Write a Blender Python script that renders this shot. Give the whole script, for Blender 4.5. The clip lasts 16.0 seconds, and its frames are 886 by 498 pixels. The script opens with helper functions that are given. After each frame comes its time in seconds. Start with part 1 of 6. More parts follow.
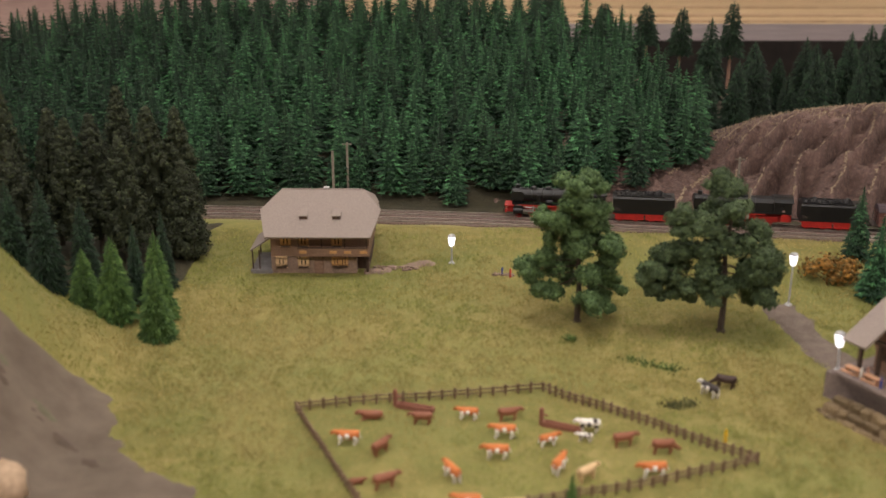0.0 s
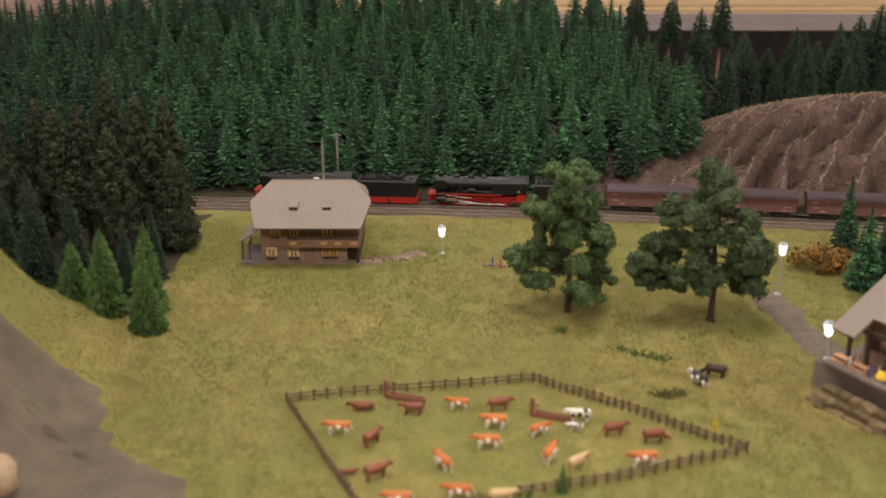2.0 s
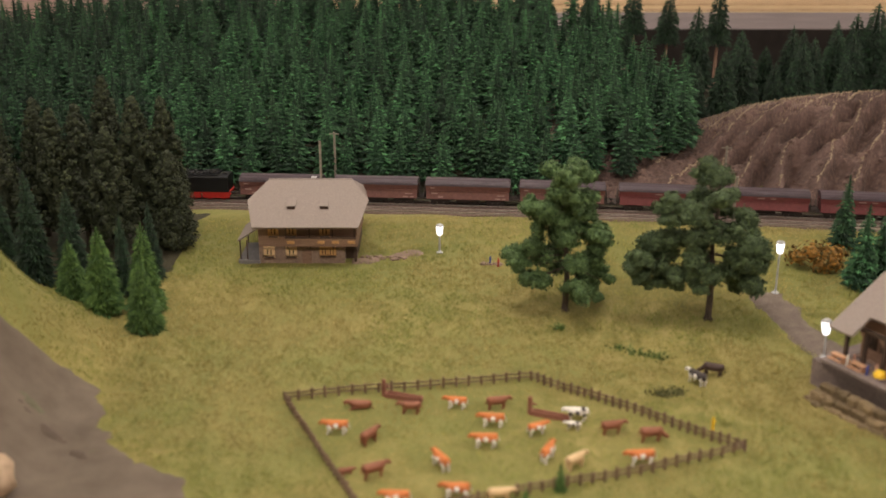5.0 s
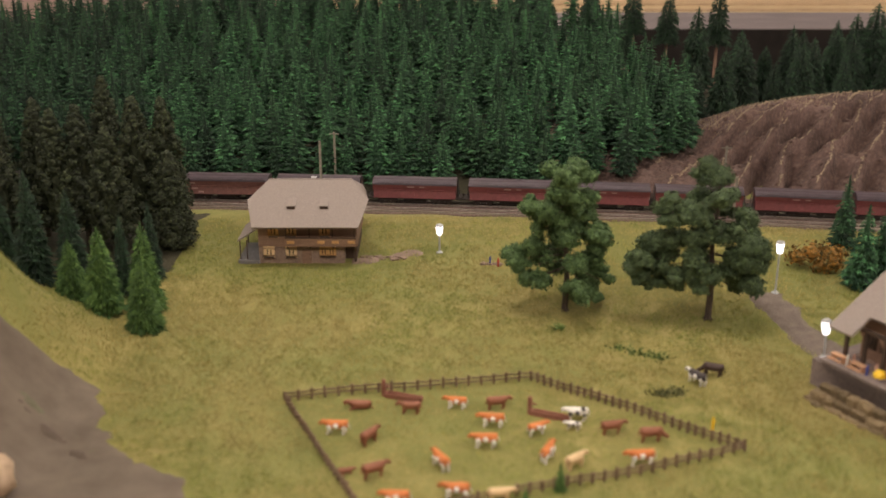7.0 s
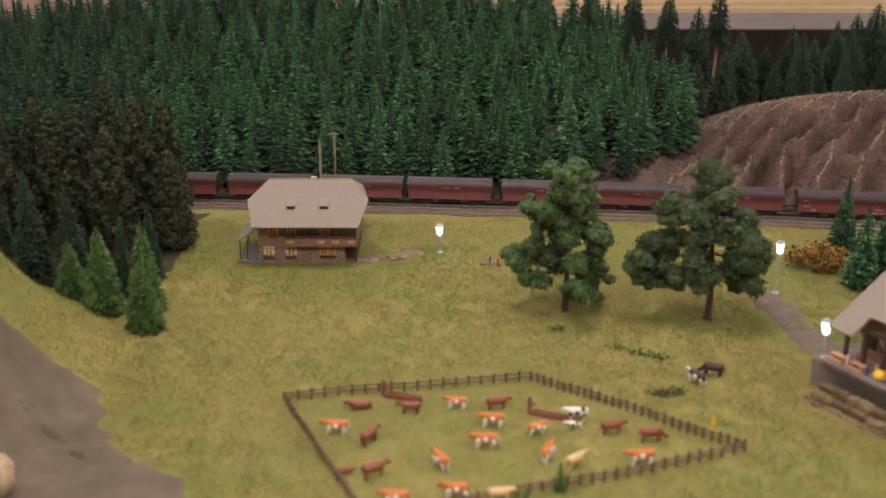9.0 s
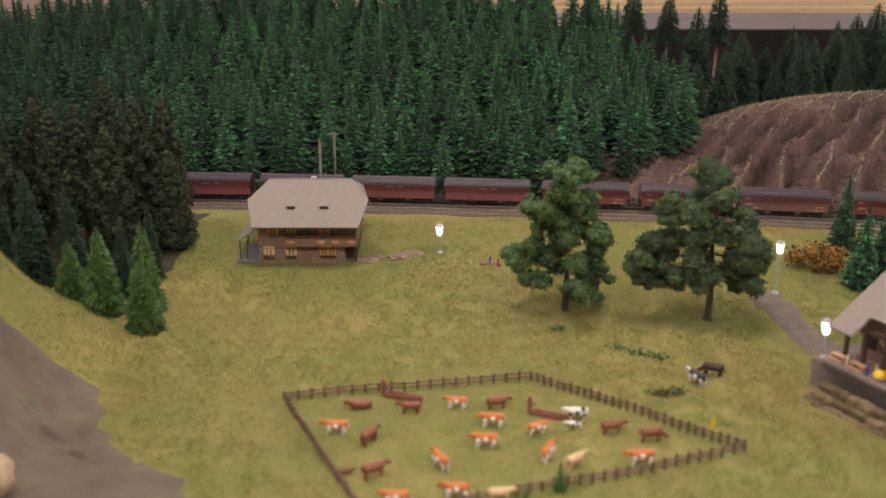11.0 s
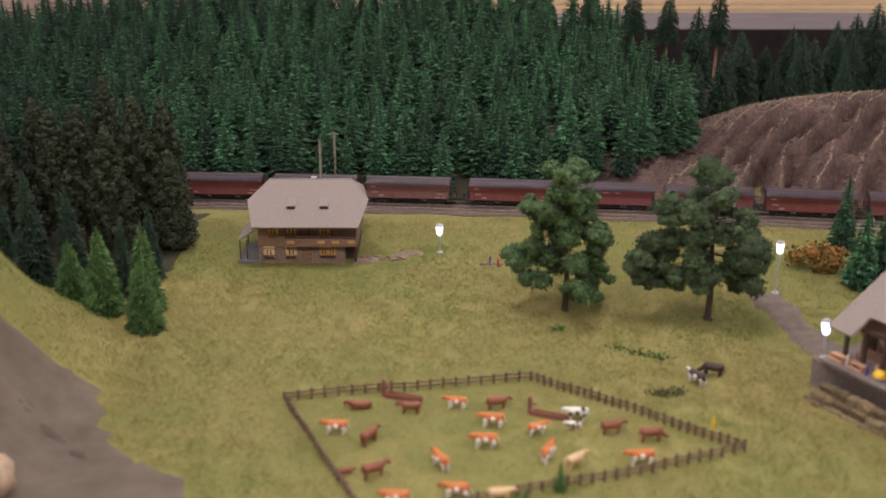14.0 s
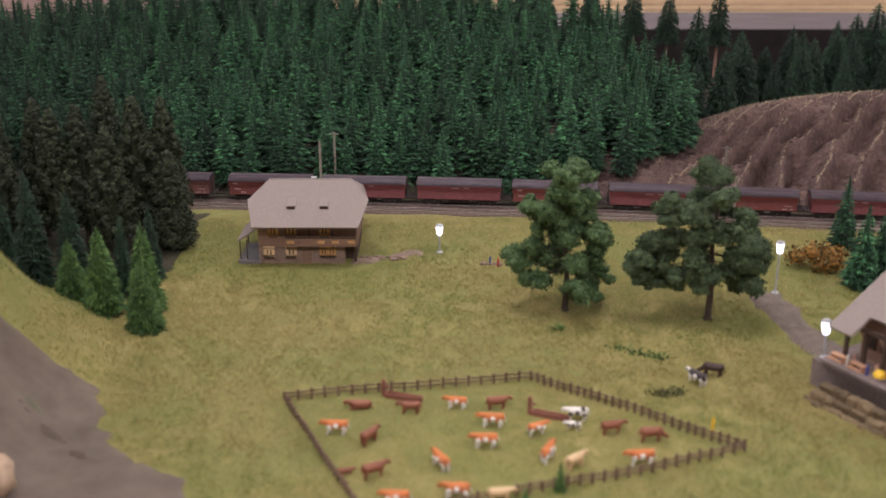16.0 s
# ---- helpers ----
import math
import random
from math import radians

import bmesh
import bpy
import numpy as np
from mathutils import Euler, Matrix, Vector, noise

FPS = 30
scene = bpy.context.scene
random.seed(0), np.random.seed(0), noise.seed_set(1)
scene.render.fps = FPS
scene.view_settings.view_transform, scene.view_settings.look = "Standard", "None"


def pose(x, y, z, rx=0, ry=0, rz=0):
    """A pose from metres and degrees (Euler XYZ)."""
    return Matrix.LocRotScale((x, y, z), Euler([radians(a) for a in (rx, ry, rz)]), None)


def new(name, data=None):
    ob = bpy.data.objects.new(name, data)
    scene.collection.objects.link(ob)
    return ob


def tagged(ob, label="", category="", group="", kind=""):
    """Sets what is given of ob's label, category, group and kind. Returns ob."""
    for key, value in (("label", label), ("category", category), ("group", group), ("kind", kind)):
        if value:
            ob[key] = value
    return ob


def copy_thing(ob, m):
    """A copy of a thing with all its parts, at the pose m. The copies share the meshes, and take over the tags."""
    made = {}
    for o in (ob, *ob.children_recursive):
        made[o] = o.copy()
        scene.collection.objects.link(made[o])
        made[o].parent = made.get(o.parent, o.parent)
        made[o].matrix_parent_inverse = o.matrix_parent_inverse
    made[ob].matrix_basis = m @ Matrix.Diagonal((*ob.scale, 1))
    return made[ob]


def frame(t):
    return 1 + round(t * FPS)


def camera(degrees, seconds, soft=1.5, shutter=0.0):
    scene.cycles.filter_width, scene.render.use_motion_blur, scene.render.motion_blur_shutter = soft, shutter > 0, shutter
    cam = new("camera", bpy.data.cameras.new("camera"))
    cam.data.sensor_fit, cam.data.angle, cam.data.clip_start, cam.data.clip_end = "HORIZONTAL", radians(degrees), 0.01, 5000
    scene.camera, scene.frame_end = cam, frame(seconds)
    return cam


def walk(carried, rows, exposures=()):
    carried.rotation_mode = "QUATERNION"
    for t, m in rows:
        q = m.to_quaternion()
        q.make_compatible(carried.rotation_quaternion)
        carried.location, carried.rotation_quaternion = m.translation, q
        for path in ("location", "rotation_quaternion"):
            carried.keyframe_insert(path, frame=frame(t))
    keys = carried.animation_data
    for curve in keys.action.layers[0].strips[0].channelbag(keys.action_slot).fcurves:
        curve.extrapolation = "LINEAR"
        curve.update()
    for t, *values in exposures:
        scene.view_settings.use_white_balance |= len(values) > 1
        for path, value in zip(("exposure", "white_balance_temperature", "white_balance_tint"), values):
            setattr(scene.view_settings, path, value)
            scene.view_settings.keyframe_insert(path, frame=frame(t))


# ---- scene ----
# A model railway layout in H0 on a long table; x to the right, y away from the camera, z up.

# ---- camera ----
cam = camera(45.0, 16.0, soft=1.6)
cam.data.dof.use_dof, cam.data.dof.focus_distance, cam.data.dof.aperture_fstop = True, 1.75, 4.8
TILT = 70.0


def aim(right, down):
    """The camera's pose, turned by small angles in degrees from its resting aim."""
    return pose(0, 0, 1.5, TILT + down, 0, right)


walk(cam, [
    (0.0, aim(0.690, 0.560)), (0.5, aim(0.590, 0.330)), (1.0, aim(0.470, 0.170)), (1.5, aim(0.275, 0.085)),
    (2.0, aim(0.140, 0.060)), (2.5, aim(0.075, 0.010)), (3.0, aim(0.030, 0.0)), (3.5, aim(0.020, 0.0)),
    (4.2, aim(0.014, 0.0)), (6.3, aim(0.0, 0.0)), (16.0, aim(0.0, 0.0)),
], exposures=[(0.0, 0.04, 6220, 13.5), (2.0, 0.04, 6430, 11.5), (3.5, 0.04, 6500, 11.5), (7.0, 0.04, 6520, 12.5), (9.0, 0.04, 6350, 12.5), (12.5, 0.04, 6000, 15), (16.0, 0.04, 5660, 19)])

# ---- light: ceiling panels of the exhibition room ----
world = bpy.data.worlds.new("room_air")
scene.world = world
world.use_nodes = True
world.node_tree.nodes["Background"].inputs[0].default_value = (1.0, 0.93, 0.84, 1)
world.node_tree.nodes["Background"].inputs[1].default_value = 0.05
LAMP_WATTS = 15.0


def ceiling_lamp(x, y, watts):
    data = bpy.data.lights.new("panel_light", "AREA")
    data.shape, data.size, data.size_y = "RECTANGLE", 1.15, 0.5
    data.energy, data.color = watts, (1.0, 0.90, 0.78)
    ob = new("panel_light", data)
    ob.matrix_world = pose(x, y, 2.68)
    return ob


# ---- materials ----
def nodes_of(name, rough=0.8, metal=0.0):
    m = bpy.data.materials.new(name)
    m.use_nodes = True
    nt = m.node_tree
    b = nt.nodes["Principled BSDF"]
    b.inputs["Roughness"].default_value = rough
    b.inputs["Metallic"].default_value = metal
    return m, nt, b


def col(c):
    return (c[0], c[1], c[2], 1.0)


def noise_of(nt, scale, detail=4.0, rough=0.6, stretch=None, coord="Object"):
    tc = nt.nodes.new("ShaderNodeTexCoord")
    n = nt.nodes.new("ShaderNodeTexNoise")
    n.inputs["Scale"].default_value, n.inputs["Detail"].default_value, n.inputs["Roughness"].default_value = scale, detail, rough
    if stretch:
        mp = nt.nodes.new("ShaderNodeMapping")
        mp.inputs["Scale"].default_value = stretch
        nt.links.new(tc.outputs[coord], mp.inputs[0])
        nt.links.new(mp.outputs[0], n.inputs["Vector"])
    else:
        nt.links.new(tc.outputs[coord], n.inputs["Vector"])
    return n.outputs["Fac"]


def ramp_of(nt, fac, stops):
    r = nt.nodes.new("ShaderNodeValToRGB")
    while len(r.color_ramp.elements) < len(stops):
        r.color_ramp.elements.new(0.5)
    for e, (p, c) in zip(r.color_ramp.elements, stops):
        e.position, e.color = p, col(c)
    nt.links.new(fac, r.inputs[0])
    return r.outputs[0]


def mix_of(nt, fac, a, b, kind="MIX"):
    m = nt.nodes.new("ShaderNodeMix")
    m.data_type, m.blend_type = "RGBA", kind
    for sock, v in ((m.inputs[0], fac), (m.inputs[6], a), (m.inputs[7], b)):
        if hasattr(v, "is_linked"):
            nt.links.new(v, sock)
        else:
            sock.default_value = v if isinstance(v, (int, float)) else col(v)
    return m.outputs[2]


def bump_of(nt, b, fac, strength, distance):
    n = nt.nodes.new("ShaderNodeBump")
    n.inputs["Strength"].default_value, n.inputs["Distance"].default_value = strength, distance
    nt.links.new(fac, n.inputs["Height"])
    nt.links.new(n.outputs[0], b.inputs["Normal"])


def mottled(name, c1, c2, scale, rough=0.8, fine=4.0, bump=0.3, depth=0.001, metal=0.0, vary=0.0, stretch=None):
    """A surface between two colours, mottled at two sizes, with fine relief."""
    m, nt, b = nodes_of(name, rough, metal)
    n1 = noise_of(nt, scale, 5, 0.65, stretch)
    n2 = noise_of(nt, scale * fine, 3, 0.6, stretch)
    c = ramp_of(nt, n1, [(0.3, c1), (0.7, c2)])
    c = mix_of(nt, 0.35, c, ramp_of(nt, n2, [(0.3, [k * 0.6 for k in c1]), (0.7, [min(1, k * 1.25) for k in c2])]))
    if vary:
        oi = nt.nodes.new("ShaderNodeObjectInfo")
        hs = nt.nodes.new("ShaderNodeHueSaturation")
        mr = nt.nodes.new("ShaderNodeMapRange")
        mr.inputs["To Min"].default_value, mr.inputs["To Max"].default_value = 1 - vary, 1 + vary
        nt.links.new(oi.outputs["Random"], mr.inputs[0])
        nt.links.new(mr.outputs[0], hs.inputs["Value"])
        nt.links.new(c, hs.inputs["Color"])
        c = hs.outputs[0]
    nt.links.new(c, b.inputs["Base Color"])
    if bump:
        bump_of(nt, b, n2, bump, depth)
    return m


def needles(name, dark, light, vary=0.25, tip=0.35):
    """Flocked needles: each spray its own shade, paler at random, each tree a little different."""
    m, nt, b = nodes_of(name, 0.75)
    geo = nt.nodes.new("ShaderNodeNewGeometry")
    c = ramp_of(nt, geo.outputs["Random Per Island"], [(0.0, dark), (0.75, light), (1.0, [k * (1 + tip) for k in light])])
    n = noise_of(nt, 260, 2, 0.6)
    c = mix_of(nt, n, [k * 0.6 for k in dark], c)
    oi = nt.nodes.new("ShaderNodeObjectInfo")
    hs = nt.nodes.new("ShaderNodeHueSaturation")
    mr = nt.nodes.new("ShaderNodeMapRange")
    mr.inputs["To Min"].default_value, mr.inputs["To Max"].default_value = 1 - vary, 1 + vary
    nt.links.new(oi.outputs["Random"], mr.inputs[0])
    nt.links.new(mr.outputs[0], hs.inputs["Value"])
    nt.links.new(c, hs.inputs["Color"])
    nt.links.new(hs.outputs[0], b.inputs["Base Color"])
    return m


def plain(name, c, rough=0.6, metal=0.0):
    m, nt, b = nodes_of(name, rough, metal)
    b.inputs["Base Color"].default_value = col(c)
    return m


def glow(name, c, strength):
    m, nt, b = nodes_of(name, 0.4)
    b.inputs["Base Color"].default_value = col(c)
    b.inputs["Emission Color"].default_value = col(c)
    b.inputs["Emission Strength"].default_value = strength
    return m


def grass_material():
    m, nt, b = nodes_of("meadow_flock", 0.9)
    big = noise_of(nt, 4.5, 4, 0.6)
    mid = noise_of(nt, 40, 5, 0.75)
    fine = noise_of(nt, 420, 2, 0.6, (1, 1, 0.4))
    c = ramp_of(nt, mid, [(0.30, (0.150, 0.145, 0.034)), (0.5, (0.240, 0.205, 0.058)), (0.68, (0.36, 0.29, 0.105))])
    c = mix_of(nt, ramp_of(nt, big, [(0.42, (0, 0, 0)), (0.62, (0.7, 0.7, 0.7))]), c, (0.160, 0.178, 0.040))
    c = mix_of(nt, 0.22, c, ramp_of(nt, fine, [(0.3, (0.10, 0.10, 0.025)), (0.7, (0.34, 0.28, 0.10))]))
    nt.links.new(c, b.inputs["Base Color"])
    bump_of(nt, b, fine, 0.3, 0.0008)
    return m


def blade_material():
    """Each fibre its own shade, greener in some patches and strawy in others."""
    m, nt, b = nodes_of("static_grass_fibres", 0.8)
    geo = nt.nodes.new("ShaderNodeNewGeometry")
    big = noise_of(nt, 7, 5, 0.7)
    mid = noise_of(nt, 75, 3, 0.6)
    straw = ramp_of(nt, geo.outputs["Random Per Island"], [(0.0, (0.21, 0.17, 0.045)), (0.5, (0.33, 0.26, 0.085)), (1.0, (0.46, 0.37, 0.16))])
    green = ramp_of(nt, geo.outputs["Random Per Island"], [(0.0, (0.125, 0.145, 0.028)), (0.5, (0.215, 0.230, 0.052)), (1.0, (0.32, 0.32, 0.09))])
    c = mix_of(nt, ramp_of(nt, big, [(0.42, (0, 0, 0)), (0.58, (1, 1, 1))]), straw, green)
    c = mix_of(nt, 1.0, c, ramp_of(nt, mid, [(0.30, (0.80, 0.84, 0.76)), (0.70, (1.25, 1.24, 1.20))]), "MULTIPLY")
    nt.links.new(c, b.inputs["Base Color"])
    tr, mx = nt.nodes.new("ShaderNodeBsdfTranslucent"), nt.nodes.new("ShaderNodeMixShader")
    nt.links.new(c, tr.inputs["Color"])
    mx.inputs[0].default_value = 0.4
    nt.links.new(b.outputs[0], mx.inputs[1])
    nt.links.new(tr.outputs[0], mx.inputs[2])
    nt.links.new(mx.outputs[0], nt.nodes["Material Output"].inputs["Surface"])
    return m


def rock_material():
    m, nt, b = nodes_of("painted_plaster_rock", 0.85)
    n1 = noise_of(nt, 14, 6, 0.7)
    n2 = noise_of(nt, 120, 5, 0.7)
    c = ramp_of(nt, n1, [(0.3, (0.066, 0.038, 0.032)), (0.55, (0.150, 0.088, 0.074)), (0.75, (0.26, 0.165, 0.136))])
    c = mix_of(nt, 0.36, c, ramp_of(nt, n2, [(0.36, (0.030, 0.020, 0.018)), (0.52, (0.14, 0.088, 0.074)), (0.68, (0.34, 0.24, 0.19))]))
    nt.links.new(c, b.inputs["Base Color"])
    bump_of(nt, b, n2, 1.0, 0.007)
    return m


MAT = {}
MAT["grass"] = grass_material()
MAT["blade"] = blade_material()
MAT["rock"] = rock_material()
MAT["ledge"] = mottled("dry_grass_ledge", (0.25, 0.185, 0.125), (0.40, 0.31, 0.215), 200, 0.9)
MAT["dirt"] = mottled("brown_dirt_road", (0.108, 0.080, 0.058), (0.158, 0.124, 0.094), 6, 0.85, 5, 0.15, 0.0006)
MAT["rut"] = mottled("dark_rut_dirt", (0.072, 0.052, 0.038), (0.105, 0.076, 0.056), 20, 0.85, 5, 0.2, 0.0006)
MAT["gravel"] = mottled("gravel_path", (0.095, 0.070, 0.054), (0.21, 0.165, 0.135), 75, 0.9, 6, 0.6, 0.002)
MAT["ballast"] = mottled("rusty_ballast", (0.115, 0.072, 0.060), (0.215, 0.145, 0.122), 160, 0.9, 4, 0.9, 0.002)
MAT["sleeper"] = mottled("brown_sleeper", (0.085, 0.055, 0.045), (0.15, 0.105, 0.085), 90, 0.8)
MAT["rail"] = mottled("rail_steel", (0.42, 0.36, 0.32), (0.6, 0.55, 0.5), 60, 0.35, metal=0.7, bump=0)
MAT["spruce"] = needles("green_spruce_flock", (0.005, 0.030, 0.012), (0.060, 0.172, 0.066), 0.3, 1.4)
# Darker copy of the spruce flock, imitating the weaker light on the left.
MAT["spruce_dim"] = needles("dimmed_spruce_flock", (0.004, 0.020, 0.009), (0.036, 0.104, 0.042), 0.3, 1.3)
MAT["spruce_dark"] = needles("dark_spruce_flock", (0.006, 0.020, 0.009), (0.028, 0.068, 0.030), 0.2, 0.7)
MAT["fir_brown"] = needles("brownish_fir_flock", (0.014, 0.021, 0.008), (0.050, 0.062, 0.024), 0.15, 0.9)
MAT["spruce_bright"] = needles("bright_green_flock", (0.035, 0.090, 0.016), (0.125, 0.230, 0.048), 0.1, 0.3)
MAT["leaf"] = needles("oak_foam", (0.038, 0.082, 0.024), (0.140, 0.230, 0.078), 0.1, 0.5)
MAT["leaf_dark"] = needles("pine_foam", (0.036, 0.066, 0.026), (0.115, 0.170, 0.066), 0.1, 0.5)
MAT["autumn"] = needles("autumn_foam", (0.10, 0.085, 0.02), (0.56, 0.25, 0.035), 0.1, 0.6)
MAT["bark"] = mottled("bark", (0.038, 0.028, 0.022), (0.085, 0.062, 0.046), 120, 0.9, 4, 0.6, 0.001)
MAT["pine_bark"] = mottled("pinkish_pine_bark", (0.26, 0.145, 0.10), (0.42, 0.25, 0.18), 90, 0.85)
MAT["roof"] = mottled("grey_brown_shingle_roof", (0.248, 0.202, 0.180), (0.262, 0.213, 0.190), 160, 0.75, 3, 0.10, 0.0002)
MAT["timber"] = mottled("brown_timber_wall", (0.18, 0.105, 0.072), (0.29, 0.18, 0.125), 50, 0.8, 5, 0.3, 0.0008, stretch=(1, 1, 6))
MAT["timber_dark"] = mottled("dark_timber", (0.045, 0.028, 0.02), (0.09, 0.055, 0.038), 50, 0.8)
MAT["stone_base"] = mottled("brownish_plinth", (0.20, 0.135, 0.105), (0.30, 0.21, 0.165), 70, 0.85)
MAT["shutter"] = mottled("ochre_window_frame", (0.50, 0.26, 0.09), (0.62, 0.36, 0.15), 80, 0.7)
MAT["cream"] = mottled("cream_window", (0.66, 0.44, 0.24), (0.76, 0.54, 0.32), 80, 0.7)
MAT["pane"] = plain("dark_glass", (0.02, 0.02, 0.022), 0.08)
MAT["red"] = mottled("red_running_gear", (0.30, 0.012, 0.010), (0.44, 0.022, 0.016), 70, 0.45, bump=0.1)
MAT["black"] = mottled("black_loco_paint", (0.0025, 0.0025, 0.0035), (0.006, 0.006, 0.008), 40, 0.42, bump=0.05)
MAT["coal"] = mottled("coal", (0.008, 0.008, 0.009), (0.025, 0.025, 0.028), 300, 0.6, 3, 1.0, 0.003)
MAT["steel"] = mottled("bright_steel", (0.28, 0.25, 0.24), (0.48, 0.45, 0.43), 80, 0.35, metal=0.6, bump=0)
MAT["white"] = plain("white_lettering", (0.72, 0.68, 0.64), 0.6)
MAT["under"] = mottled("sooty_underframe", (0.018, 0.014, 0.012), (0.05, 0.036, 0.03), 120, 0.8)
MAT["fence"] = mottled("brown_fence_wood", (0.12, 0.075, 0.045), (0.22, 0.145, 0.09), 150, 0.85)
MAT["trough"] = mottled("reddish_trough_wood", (0.20, 0.075, 0.05), (0.30, 0.125, 0.085), 120, 0.8)
MAT["pole"] = mottled("grey_lamp_post", (0.42, 0.42, 0.44), (0.52, 0.52, 0.54), 60, 0.5, metal=0.2, bump=0)
MAT["globe"] = glow("lit_lamp_glass", (1.0, 0.96, 0.98), 2.2)
MAT["mast"] = mottled("grey_brown_mast", (0.16, 0.14, 0.115), (0.24, 0.21, 0.17), 80, 0.8)
MAT["slab"] = mottled("grey_terrace_wall", (0.15, 0.115, 0.105), (0.23, 0.18, 0.165), 60, 0.85)
MAT["sandstone"] = mottled("sandstone_blocks", (0.13, 0.092, 0.050), (0.22, 0.16, 0.09), 60, 0.9, 5, 0.6, 0.002, vary=0.25)
MAT["cow_orange"] = mottled("orange_cow_coat", (0.50, 0.14, 0.03), (0.62, 0.20, 0.05), 120, 0.6, bump=0)
MAT["cow_white"] = plain("white_cow_coat", (0.78, 0.74, 0.68), 0.6)
MAT["cow_brown"] = mottled("red_brown_cow_coat", (0.20, 0.070, 0.035), (0.29, 0.105, 0.055), 120, 0.6, bump=0)
MAT["cow_black"] = mottled("black_cow_coat", (0.030, 0.022, 0.022), (0.06, 0.046, 0.044), 120, 0.6, bump=0)
MAT["cow_dark"] = mottled("dark_brown_cow_coat", (0.040, 0.022, 0.018), (0.070, 0.040, 0.032), 120, 0.6, bump=0)
MAT["cow_cream"] = mottled("cream_cow_coat", (0.58, 0.40, 0.20), (0.68, 0.49, 0.28), 120, 0.6, bump=0)
MAT["wall"] = mottled("room_wall_paint", (0.60, 0.46, 0.39), (0.64, 0.50, 0.43), 1.5, 0.8)
MAT["ceiling"] = mottled("ceiling_paint", (0.72, 0.70, 0.66), (0.76, 0.74, 0.70), 1.5, 0.8)
MAT["floor"] = mottled("brown_carpet", (0.06, 0.045, 0.04), (0.09, 0.07, 0.06), 30, 0.95)
MAT["skirt"] = mottled("black_brown_skirt", (0.014, 0.009, 0.008), (0.026, 0.018, 0.015), 6, 0.9)
MAT["board"] = mottled("plywood_edge", (0.32, 0.22, 0.13), (0.42, 0.30, 0.19), 20, 0.7)
MAT["panel"] = glow("lit_ceiling_panel", (1.0, 0.92, 0.82), 4.0)


